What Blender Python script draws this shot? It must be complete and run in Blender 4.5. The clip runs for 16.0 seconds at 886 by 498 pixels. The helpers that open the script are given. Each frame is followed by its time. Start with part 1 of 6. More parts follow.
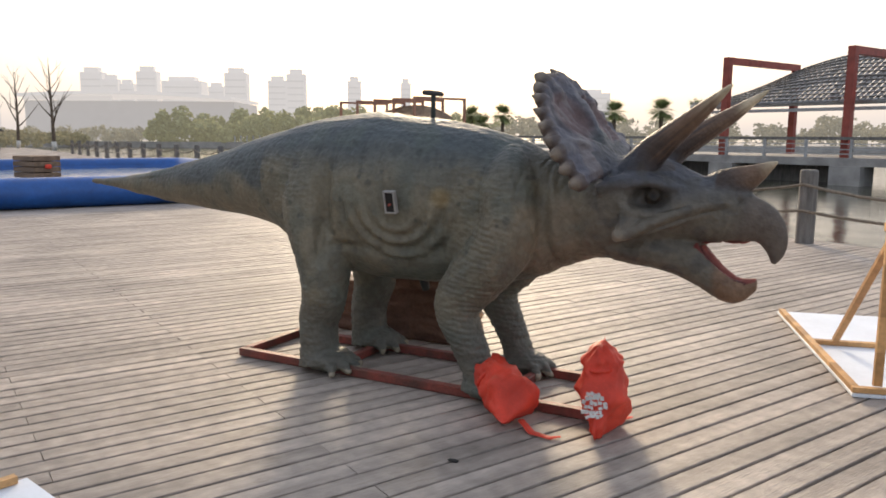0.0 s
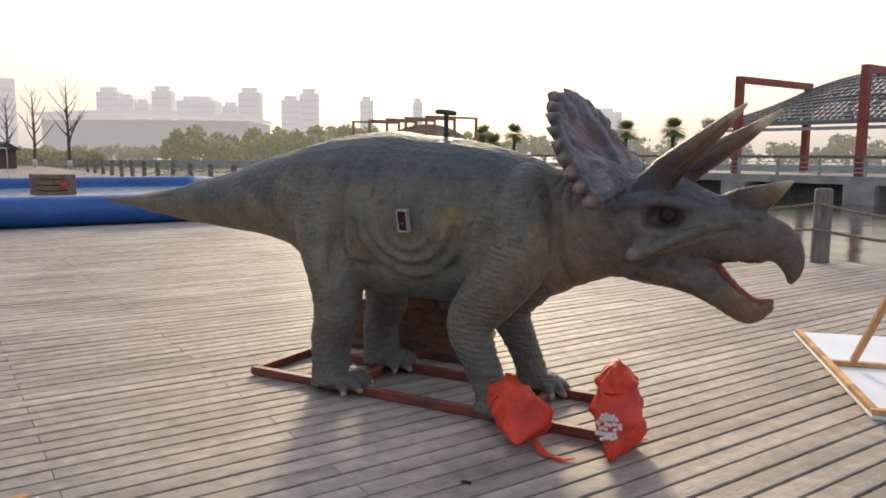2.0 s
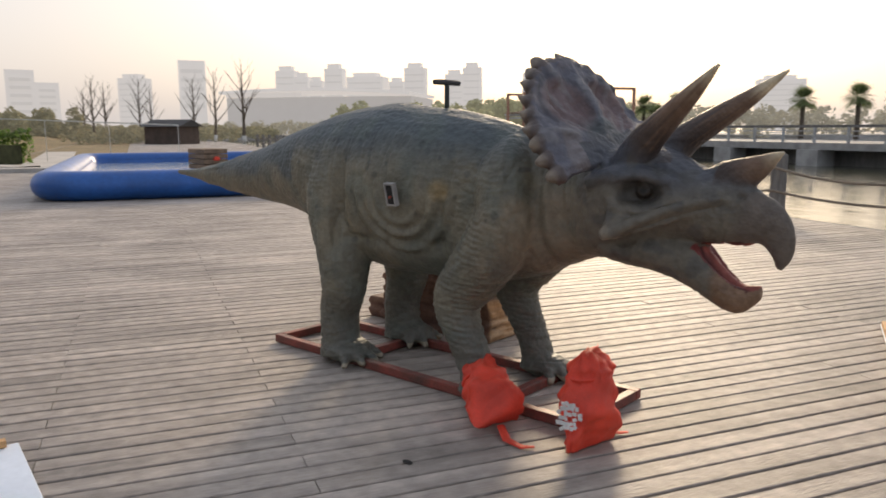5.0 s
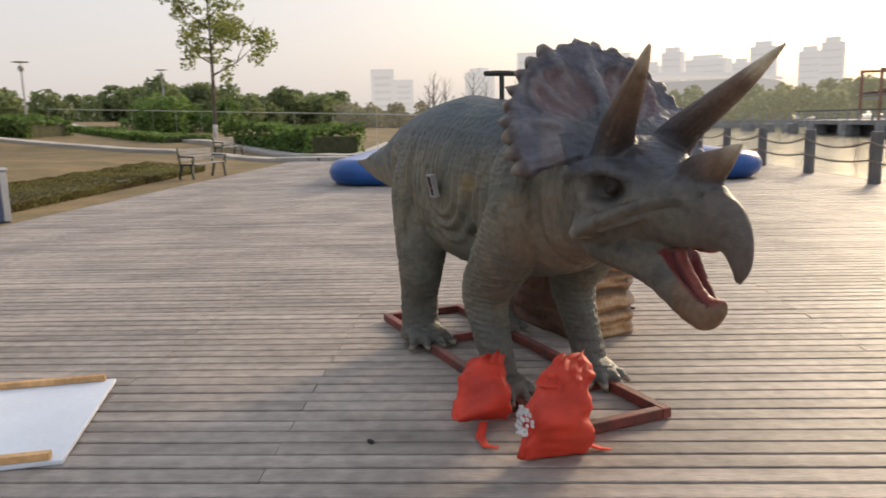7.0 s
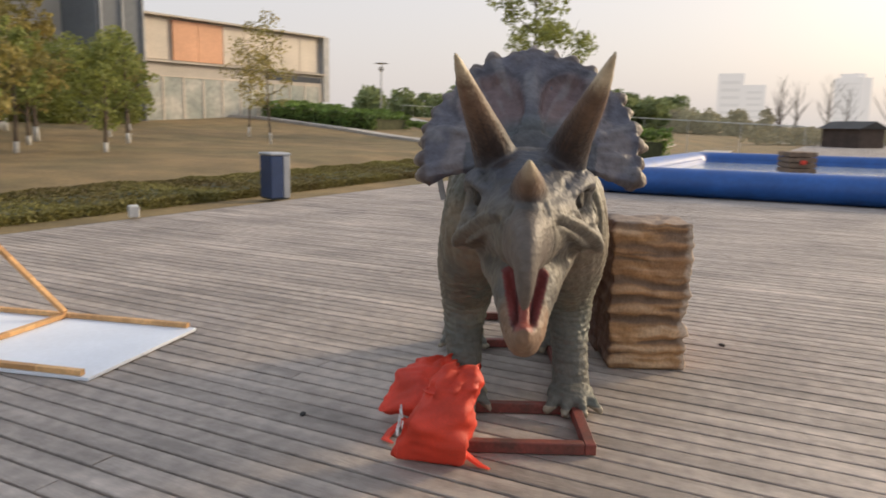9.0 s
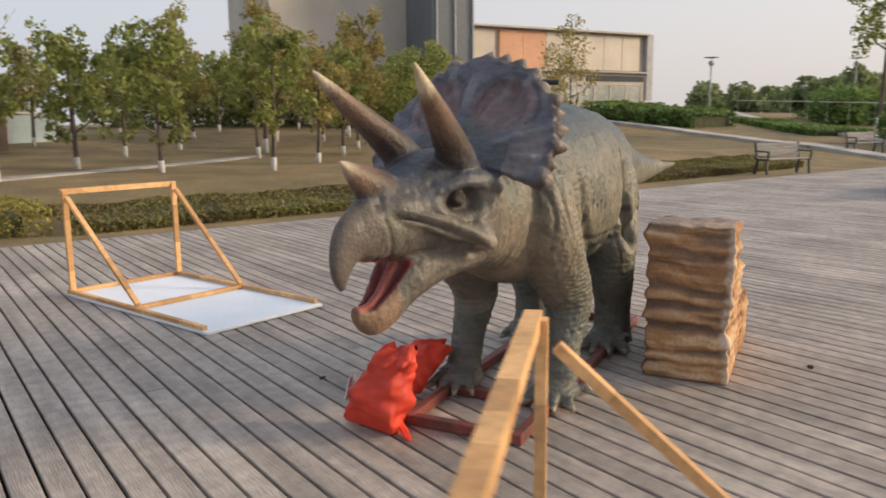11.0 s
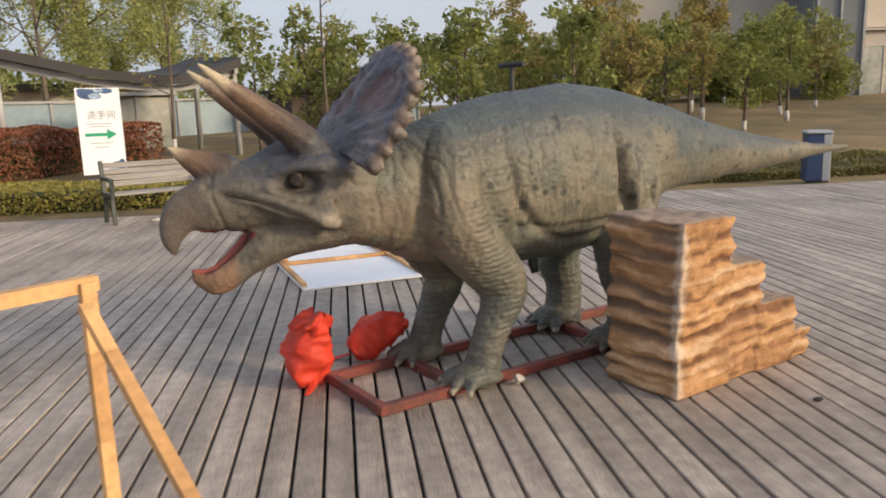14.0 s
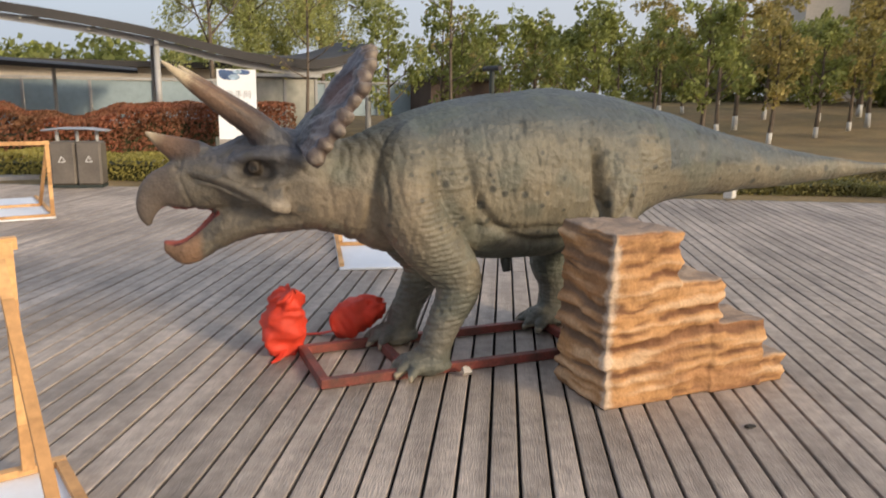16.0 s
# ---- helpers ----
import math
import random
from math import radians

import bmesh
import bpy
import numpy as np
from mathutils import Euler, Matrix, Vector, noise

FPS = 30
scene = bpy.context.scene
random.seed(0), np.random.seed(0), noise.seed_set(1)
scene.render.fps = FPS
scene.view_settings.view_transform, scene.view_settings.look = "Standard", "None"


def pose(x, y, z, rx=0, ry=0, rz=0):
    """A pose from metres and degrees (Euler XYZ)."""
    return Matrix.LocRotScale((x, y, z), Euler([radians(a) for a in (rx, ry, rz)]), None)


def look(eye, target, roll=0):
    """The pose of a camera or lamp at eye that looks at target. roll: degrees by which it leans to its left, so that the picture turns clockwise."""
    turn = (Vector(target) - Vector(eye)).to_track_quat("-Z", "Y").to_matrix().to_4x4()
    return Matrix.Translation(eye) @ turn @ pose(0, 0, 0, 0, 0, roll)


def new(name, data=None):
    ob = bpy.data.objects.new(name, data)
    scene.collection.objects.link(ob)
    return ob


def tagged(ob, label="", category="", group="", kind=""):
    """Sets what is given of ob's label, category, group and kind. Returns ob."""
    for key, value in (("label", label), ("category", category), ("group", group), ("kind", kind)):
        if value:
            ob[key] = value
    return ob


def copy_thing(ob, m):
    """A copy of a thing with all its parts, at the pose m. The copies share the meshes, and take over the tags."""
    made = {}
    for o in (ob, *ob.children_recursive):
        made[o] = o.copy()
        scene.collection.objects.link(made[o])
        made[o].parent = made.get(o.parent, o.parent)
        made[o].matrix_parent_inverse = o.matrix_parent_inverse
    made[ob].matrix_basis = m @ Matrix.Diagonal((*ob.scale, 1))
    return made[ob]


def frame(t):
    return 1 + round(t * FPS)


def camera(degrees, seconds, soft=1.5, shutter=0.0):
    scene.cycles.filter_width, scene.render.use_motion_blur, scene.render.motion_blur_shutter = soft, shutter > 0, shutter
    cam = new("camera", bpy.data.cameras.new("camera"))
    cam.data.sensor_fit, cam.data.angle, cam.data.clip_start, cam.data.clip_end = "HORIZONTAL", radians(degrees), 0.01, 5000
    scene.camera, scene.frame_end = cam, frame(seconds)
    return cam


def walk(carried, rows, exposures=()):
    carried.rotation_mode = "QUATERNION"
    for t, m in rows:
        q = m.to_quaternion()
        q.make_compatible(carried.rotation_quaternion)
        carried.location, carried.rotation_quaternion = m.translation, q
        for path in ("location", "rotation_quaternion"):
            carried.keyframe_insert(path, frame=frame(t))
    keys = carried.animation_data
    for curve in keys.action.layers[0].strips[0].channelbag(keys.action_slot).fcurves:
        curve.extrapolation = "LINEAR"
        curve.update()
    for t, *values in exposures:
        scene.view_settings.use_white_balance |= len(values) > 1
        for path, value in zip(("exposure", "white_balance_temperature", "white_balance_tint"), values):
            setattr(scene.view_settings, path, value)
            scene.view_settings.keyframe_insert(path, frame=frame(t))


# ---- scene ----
cam = camera(60.9, 16.0, soft=1.7, shutter=0.5)
PATH = [
    (0, (3.422, -3.571, 1.422), (2.487, -1.828, 1.129), 0.4),
    (0.5, (3.411, -3.562, 1.42), (2.453, -1.829, 1.142), 0.6),
    (1, (3.411, -3.567, 1.426), (2.447, -1.834, 1.165), 0.8),
    (1.5, (3.412, -3.568, 1.426), (2.443, -1.836, 1.177), 0.4),
    (2, (3.409, -3.562, 1.423), (2.444, -1.828, 1.178), 0.4),
    (2.5, (3.41, -3.561, 1.425), (2.446, -1.825, 1.18), 0.1),
    (3, (3.416, -3.557, 1.425), (2.449, -1.823, 1.181), -0.2),
    (3.5, (3.443, -3.527, 1.431), (2.406, -1.834, 1.188), -1.2),
    (4, (3.643, -3.391, 1.42), (2.507, -1.771, 1.127), -0.2),
    (6.5, (4.808, -2.055, 1.417), (3.127, -1.013, 1.121), -1.6),
    (7, (5.048, -1.72, 1.422), (3.241, -0.931, 1.087), -1.4),
    (7.5, (5.169, -1.303, 1.397), (3.314, -0.63, 1.07), -1.7),
    (8, (5.366, -0.904, 1.398), (3.432, -0.534, 1.046), 0.4),
    (8.5, (5.451, -0.483, 1.378), (3.484, -0.299, 1.068), 1.9),
    (9, (5.495, 0.008, 1.427), (3.523, -0.04, 1.102), 1.0),
    (9.5, (5.534, 0.456, 1.438), (3.592, 0.147, 1.071), 1.1),
    (12, (5.078, 2.593, 1.469), (3.509, 1.402, 1.119), -1.2),
    (12.5, (4.845, 2.947, 1.475), (3.42, 1.604, 1.069), -0.7),
    (13, (4.56, 3.228, 1.455), (3.31, 1.708, 1.098), -0.2),
    (13.5, (4.268, 3.444, 1.452), (3.086, 1.88, 1.057), -1.1),
    (14, (3.996, 3.621, 1.459), (2.898, 1.992, 1.088), -1.8),
    (14.5, (3.725, 3.852, 1.472), (2.696, 2.179, 1.094), 1.5),
    (15, (3.471, 3.998, 1.493), (2.547, 2.265, 1.119), 0.7),
    (15.5, (3.286, 4.129, 1.501), (2.468, 2.335, 1.166), 0.5),
    (16, (3.176, 4.292, 1.514), (2.438, 2.475, 1.117), 0.7),
]
walk(cam, [(t, look(eye, target, roll)) for t, eye, target, roll in PATH],
     exposures=[(0, .25, 6600, 10), (1.5, .15, 6600, 10), (2.5, .07, 6600, 10), (3.5, .06, 6600, 10), (4.2, .03, 6620, 10), (6.5, .12, 6750, 10), (9.5, .15, 6760, 10), (12, .08, 6560, 10), (16, .06, 6530, 10)])

# ---- world, sun ----
SUN_DIR = Vector((-0.47, 0.82, 0.33)).normalized()
world = bpy.data.worlds.new("sky")
scene.world = world
world.use_nodes = True
wn, wl = world.node_tree.nodes, world.node_tree.links
sky = wn.new("ShaderNodeTexSky")
sky.sky_type = "NISHITA"
sky.sun_disc = False
sky.sun_elevation = math.asin(SUN_DIR.z)
sky.sun_rotation = math.atan2(SUN_DIR.x, SUN_DIR.y)
sky.air_density, sky.dust_density, sky.ozone_density = 1.0, 6.0, 1.0
haze = wn.new("ShaderNodeMix")
haze.data_type = "RGBA"
haze.inputs["Factor"].default_value = 0.66
height = wn.new("ShaderNodeSeparateXYZ")
wl.new(wn.new("ShaderNodeTexCoord").outputs["Generated"], height.inputs["Vector"])
tone = wn.new("ShaderNodeValToRGB")
tone.color_ramp.elements[0].position, tone.color_ramp.elements[0].color = 0.02, (6.7, 6.3, 6.3, 1)
tone.color_ramp.elements[1].position, tone.color_ramp.elements[1].color = 0.6, (5.4, 6.0, 7.2, 1)
wl.new(height.outputs["Z"], tone.inputs["Fac"])
away = wn.new("ShaderNodeVectorMath")
away.operation = "DOT_PRODUCT"
away.inputs[1].default_value = SUN_DIR
wl.new(height.inputs["Vector"].links[0].from_socket, away.inputs[0])
side = wn.new("ShaderNodeMapRange")
side.inputs["From Min"].default_value, side.inputs["From Max"].default_value = 0.35, -0.75
wl.new(away.outputs["Value"], side.inputs["Value"])
cool = wn.new("ShaderNodeMix")
cool.data_type = "RGBA"
cool.inputs["B"].default_value = (5.2, 5.8, 6.8, 1)
wl.new(side.outputs["Result"], cool.inputs["Factor"])
wl.new(tone.outputs["Color"], cool.inputs["A"])
wl.new(cool.outputs["Result"], haze.inputs["B"])
wl.new(sky.outputs["Color"], haze.inputs["A"])
wl.new(haze.outputs["Result"], wn["Background"].inputs["Color"])
wn["Background"].inputs["Strength"].default_value = 0.137
sun = new("sun", bpy.data.lights.new("sun", "SUN"))
sun.data.energy, sun.data.angle, sun.data.color = 2.9, radians(11), (1.0, 0.81, 0.57)
sun.matrix_world = look((0, 0, 30), Vector((0, 0, 30)) - SUN_DIR)

# ---- materials ----


def mat(name, color, rough=0.7, vary=0.25, scale=3.0, fine=40.0, bump=0.15, metal=0.0, stretch=(1, 1, 1), rand=0.0, second=None, spec=0.5, island=0.0, thin=0.0, air=None, stain=0.0):
    """A surface with variation at two scales, in metres of the object's own space."""
    m = bpy.data.materials.new(name)
    m.use_nodes = True
    n, l = m.node_tree.nodes, m.node_tree.links
    b = n["Principled BSDF"]
    b.inputs["Roughness"].default_value = rough
    b.inputs["Metallic"].default_value = metal
    b.inputs["Specular IOR Level"].default_value = spec
    tc, mp = n.new("ShaderNodeTexCoord"), n.new("ShaderNodeMapping")
    mp.inputs["Scale"].default_value = stretch
    l.new(tc.outputs["Object"], mp.inputs["Vector"])
    if rand:
        oi, vm = n.new("ShaderNodeObjectInfo"), n.new("ShaderNodeVectorMath")
        vm.operation = "SCALE"
        vm.inputs[0].default_value = (37, 91, 53)
        l.new(oi.outputs["Random"], vm.inputs["Scale"])
        l.new(vm.outputs["Vector"], mp.inputs["Location"])
    big, small = n.new("ShaderNodeTexNoise"), n.new("ShaderNodeTexNoise")
    big.inputs["Scale"].default_value, big.inputs["Detail"].default_value = scale, 5
    small.inputs["Scale"].default_value, small.inputs["Detail"].default_value = fine, 6
    l.new(mp.outputs["Vector"], big.inputs["Vector"])
    l.new(mp.outputs["Vector"], small.inputs["Vector"])
    ramp = n.new("ShaderNodeMix")
    ramp.data_type = "RGBA"
    c2 = second or tuple(c * (1 - 1.6 * vary) for c in color)
    ramp.inputs["A"].default_value = (*c2, 1)
    ramp.inputs["B"].default_value = (*[c * (1 + 0.6 * vary) for c in color], 1)
    mr = n.new("ShaderNodeMapRange")
    mr.inputs["From Min"].default_value, mr.inputs["From Max"].default_value = 0.3, 0.7
    l.new(big.outputs["Fac"], mr.inputs["Value"])
    l.new(mr.outputs["Result"], ramp.inputs["Factor"])
    hsv = n.new("ShaderNodeHueSaturation")
    l.new(ramp.outputs["Result"], hsv.inputs["Color"])
    val = n.new("ShaderNodeMapRange")
    val.inputs["From Min"].default_value, val.inputs["From Max"].default_value = 0.25, 0.75
    val.inputs["To Min"].default_value, val.inputs["To Max"].default_value = 1 - 0.8 * vary, 1 + 0.8 * vary
    l.new(small.outputs["Fac"], val.inputs["Value"])
    out = val.outputs["Result"]
    if rand or island:
        src = n.new("ShaderNodeObjectInfo" if rand else "ShaderNodeNewGeometry")
        r = n.new("ShaderNodeMapRange")
        k = rand or island
        r.inputs["To Min"].default_value, r.inputs["To Max"].default_value = 1 - k, 1 + k
        l.new(src.outputs["Random" if rand else "Random Per Island"], r.inputs["Value"])
        mu = n.new("ShaderNodeMath")
        mu.operation = "MULTIPLY"
        l.new(out, mu.inputs[0])
        l.new(r.outputs["Result"], mu.inputs[1])
        out = mu.outputs[0]
    if stain:
        geo = n.new("ShaderNodeNewGeometry")
        for sc, amt in ((0.9, stain), (11.0, stain * 0.7)):
            sn, sm, mu = n.new("ShaderNodeTexNoise"), n.new("ShaderNodeMapRange"), n.new("ShaderNodeMath")
            sn.inputs["Scale"].default_value, sn.inputs["Detail"].default_value = sc, 6
            sm.inputs["From Min"].default_value, sm.inputs["From Max"].default_value = 0.3, 0.7
            sm.inputs["To Min"].default_value, sm.inputs["To Max"].default_value = 1 - amt, 1 + amt
            mu.operation = "MULTIPLY"
            l.new(geo.outputs["Position"], sn.inputs["Vector"])
            l.new(sn.outputs["Fac"], sm.inputs["Value"])
            l.new(out, mu.inputs[0])
            l.new(sm.outputs["Result"], mu.inputs[1])
            out = mu.outputs[0]
    l.new(out, hsv.inputs["Value"])
    l.new(hsv.outputs["Color"], b.inputs["Base Color"])
    rr = n.new("ShaderNodeMapRange")
    rr.inputs["To Min"].default_value, rr.inputs["To Max"].default_value = max(0.03, rough - 0.12), min(1, rough + 0.12)
    l.new(small.outputs["Fac"], rr.inputs["Value"])
    l.new(rr.outputs["Result"], b.inputs["Roughness"])
    if bump:
        bp = n.new("ShaderNodeBump")
        bp.inputs["Strength"].default_value, bp.inputs["Distance"].default_value = bump, 0.02
        l.new(small.outputs["Fac"], bp.inputs["Height"])
        l.new(bp.outputs["Normal"], b.inputs["Normal"])
    # air: an even glow added to far things in place of real haze
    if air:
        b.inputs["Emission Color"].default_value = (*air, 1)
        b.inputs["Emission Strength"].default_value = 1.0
    if thin:
        tr, mx = n.new("ShaderNodeBsdfTranslucent"), n.new("ShaderNodeMixShader")
        mx.inputs["Fac"].default_value = thin
        l.new(hsv.outputs["Color"], tr.inputs["Color"])
        l.new(b.outputs["BSDF"], mx.inputs[1])
        l.new(tr.outputs["BSDF"], mx.inputs[2])
        l.new(mx.outputs["Shader"], n["Material Output"].inputs["Surface"])
    return m


M_PLANK = mat("weathered_deck_wood", (0.400, 0.338, 0.290), 0.6, 0.22, 1.2, 26, 0.5, stretch=(6, 0.5, 6), stain=0.26, rand=0.085, spec=0.45)
M_PLANK_FAR = mat("weathered_deck_wood_far", (0.400, 0.338, 0.290), 0.6, 0.22, 1.2, 26, 0.5, stretch=(6, 0.5, 6), stain=0.26, island=0.085, spec=0.45)
M_UNDER = mat("dark_understructure", (0.025, 0.022, 0.02), 0.9)
M_GRASS = mat("dry_lawn", (0.195, 0.130, 0.060), 0.95, 0.35, 0.25, 30, 0.6, second=(0.140, 0.108, 0.046), stain=0.25)
M_DRYHEDGE = mat("dry_olive_grass", (0.20, 0.185, 0.055), 0.8, 0.3, 0.5, 8, 0.0, island=0.2, second=(0.125, 0.095, 0.04), thin=0.3)
M_WATER = mat("lake_water", (0.07, 0.07, 0.05), 0.12, 0.15, 0.15, 1.3, 1.0)
M_FRAME = mat("red_painted_steel", (0.22, 0.048, 0.034), 0.55, 0.35, 8, 60, 0.15, second=(0.09, 0.04, 0.03))
M_BLUE = mat("blue_vinyl", (0.018, 0.10, 0.35), 0.35, 0.15, 1.5, 12, 0.08)
M_POOLWATER = mat("pool_water", (0.35, 0.40, 0.42), 0.08, 0.1, 0.6, 4, 0.12)
M_BAG = mat("red_woven_sack", (0.72, 0.055, 0.025), 0.6, 0.18, 7, 180, 0.25)
M_WHITE = mat("white_print", (0.75, 0.74, 0.72), 0.6, 0.15, 6, 40, 0.05)
M_BOARD = mat("white_canvas_board", (0.80, 0.83, 0.88), 0.55, 0.05, 2, 30, 0.05)
M_ROPE = mat("brown_rope", (0.25, 0.2, 0.15), 0.9, 0.2, 20, 200, 0.3)
M_POST = mat("weathered_post", (0.20, 0.185, 0.17), 0.8, 0.25, 4, 40, 0.4, stretch=(4, 4, 0.6))
M_RUST = mat("red_oxide_steel", (0.33, 0.065, 0.045), 0.5, 0.2, 3, 30, 0.1)
M_RUSTFAR = mat("faded_orange_steel", (0.40, 0.20, 0.13), 0.6, 0.15, 1, 10, 0.05)
M_CONC = mat("grey_concrete", (0.36, 0.34, 0.32), 0.85, 0.2, 1.5, 20, 0.2)
M_STEEL = mat("painted_grey_steel", (0.42, 0.42, 0.42), 0.5, 0.15, 2, 30, 0.05)
M_LATTICE = mat("grey_lattice_slats", (0.30, 0.29, 0.28), 0.7, 0.15, 2, 20, 0.1)
M_BARK = mat("grey_brown_bark", (0.15, 0.115, 0.085), 0.9, 0.3, 6, 40, 0.5, stretch=(2, 2, 0.5))
M_LIME = mat("white_limewash", (0.60, 0.58, 0.54), 0.9, 0.15, 6, 40, 0.2)
M_LEAF = mat("spring_leaves", (0.27, 0.285, 0.08), 0.65, 0.3, 0.9, 8, 0.0, island=0.35, second=(0.185, 0.215, 0.06), thin=0.45)
M_LEAF2 = mat("bronze_leaves", (0.36, 0.275, 0.095), 0.65, 0.3, 0.9, 8, 0.0, island=0.35, second=(0.245, 0.235, 0.075), thin=0.45)
M_WILLOW = mat("pale_willow_leaves", (0.42, 0.43, 0.16), 0.7, 0.3, 0.9, 8, 0.0, island=0.3, second=(0.31, 0.33, 0.12), thin=0.5)
M_LEAFRED = mat("red_photinia_leaves", (0.33, 0.115, 0.065), 0.75, 0.3, 1.2, 8, 0.0, island=0.2, second=(0.18, 0.10, 0.048), thin=0.35)
M_HEDGE = mat("yellow_green_hedge", (0.34, 0.295, 0.075), 0.7, 0.2, 1.5, 10, 0.0, island=0.14, second=(0.26, 0.235, 0.06), thin=0.35)
M_SHRUB = mat("green_shrub", (0.16, 0.25, 0.06), 0.7, 0.3, 1.0, 8, 0.0, island=0.4, second=(0.10, 0.15, 0.04), thin=0.35)
# far foliage: where air is set, haze is put in as glow
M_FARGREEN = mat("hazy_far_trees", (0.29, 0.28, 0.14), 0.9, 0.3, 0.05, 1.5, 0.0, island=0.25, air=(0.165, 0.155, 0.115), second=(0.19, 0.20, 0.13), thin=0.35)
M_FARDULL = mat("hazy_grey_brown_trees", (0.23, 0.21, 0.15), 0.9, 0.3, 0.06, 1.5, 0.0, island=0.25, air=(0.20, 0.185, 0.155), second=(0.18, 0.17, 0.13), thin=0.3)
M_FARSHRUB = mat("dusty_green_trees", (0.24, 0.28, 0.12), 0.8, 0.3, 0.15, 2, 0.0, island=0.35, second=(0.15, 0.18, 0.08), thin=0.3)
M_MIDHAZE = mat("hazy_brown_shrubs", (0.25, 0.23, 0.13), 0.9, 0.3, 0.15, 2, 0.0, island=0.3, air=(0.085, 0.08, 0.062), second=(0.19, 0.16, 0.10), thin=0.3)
# skyline walls and window bands glow evenly to imitate haze; none is lit
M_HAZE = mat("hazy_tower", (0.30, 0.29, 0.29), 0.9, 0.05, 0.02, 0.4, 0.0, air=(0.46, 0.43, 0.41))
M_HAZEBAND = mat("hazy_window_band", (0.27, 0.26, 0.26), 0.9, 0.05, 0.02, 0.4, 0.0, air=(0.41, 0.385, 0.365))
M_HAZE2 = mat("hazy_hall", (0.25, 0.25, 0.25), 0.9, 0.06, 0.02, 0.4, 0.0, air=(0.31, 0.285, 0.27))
M_PATH = mat("pale_paving", (0.48, 0.44, 0.40), 0.85, 0.15, 0.8, 12, 0.1)
M_BIN = mat("navy_plastic", (0.03, 0.055, 0.13), 0.45, 0.15, 3, 30, 0.05)
M_BINGREY = mat("grey_sheet_metal", (0.45, 0.46, 0.48), 0.4, 0.15, 3, 30, 0.05, 0.3)
M_BRONZE = mat("brown_metal_bin", (0.20, 0.175, 0.15), 0.45, 0.15, 3, 30, 0.05, 0.3)
M_BENCH = mat("grey_bench_slats", (0.33, 0.305, 0.28), 0.7, 0.2, 3, 30, 0.2, stretch=(0.6, 6, 6))
M_IRON = mat("dark_cast_iron", (0.035, 0.045, 0.04), 0.5, 0.2, 5, 40, 0.1)
M_GREEN = mat("green_ink", (0.01, 0.32, 0.16), 0.6, 0.05)
M_NAVYINK = mat("navy_ink", (0.06, 0.12, 0.28), 0.6, 0.3, 3, 10, 0)
M_PALEINK = mat("pale_blue_ink", (0.34, 0.46, 0.60), 0.6, 0.3, 6, 20, 0)
M_GREYINK = mat("grey_ink", (0.30, 0.31, 0.33), 0.6, 0.1)
M_ROOF = mat("dark_roof", (0.045, 0.042, 0.042), 0.7, 0.2, 0.6, 10, 0.1)
M_FENCE = mat("blue_grey_hoarding", (0.33, 0.42, 0.46), 0.5, 0.12, 0.4, 6, 0.05, rand=0.08)
M_WALLP = mat("pale_stone_wall", (0.55, 0.49, 0.42), 0.8, 0.12, 0.4, 8, 0.1)
M_COPPER = mat("copper_panel", (0.62, 0.33, 0.20), 0.45, 0.12, 0.3, 6, 0.05, 0.2)
M_LEDGE_SHADOW = mat("dark_ledge_shadow", (0.05, 0.06, 0.075), 0.12, 0.1, 0.3, 4, 0.0)
M_GLASSPALE = mat("pale_reflecting_glass", (0.52, 0.49, 0.43), 0.15, 0.3, 0.5, 3, 0.0, second=(0.27, 0.30, 0.27))
M_CREAM = mat("cream_wall_panel", (0.66, 0.57, 0.47), 0.6, 0.12, 0.4, 8, 0.05)
M_GLASSGREY = mat("grey_glazing", (0.17, 0.18, 0.19), 0.2, 0.1, 0.3, 4, 0.0)
M_BROWNHUT = mat("brown_hut_wood", (0.085, 0.058, 0.045), 0.8, 0.2, 2, 20, 0.2)
M_CRATE = mat("brown_crate_wood", (0.22, 0.14, 0.09), 0.8, 0.3, 2, 20, 0.3, stretch=(0.5, 4, 4))

# ---- building helpers ----


def box(bm, x0, y0, z0, x1, y1, z1, m=None):
    """Adds a box to bm."""
    vs = [bm.verts.new(Vector(p) if m is None else m @ Vector(p)) for p in ((x0, y0, z0), (x1, y0, z0), (x1, y1, z0), (x0, y1, z0), (x0, y0, z1), (x1, y0, z1), (x1, y1, z1), (x0, y1, z1))]
    for f in ((3, 2, 1, 0), (4, 5, 6, 7), (0, 1, 5, 4), (1, 2, 6, 5), (2, 3, 7, 6), (3, 0, 4, 7)):
        bm.faces.new([vs[i] for i in f])
    return vs


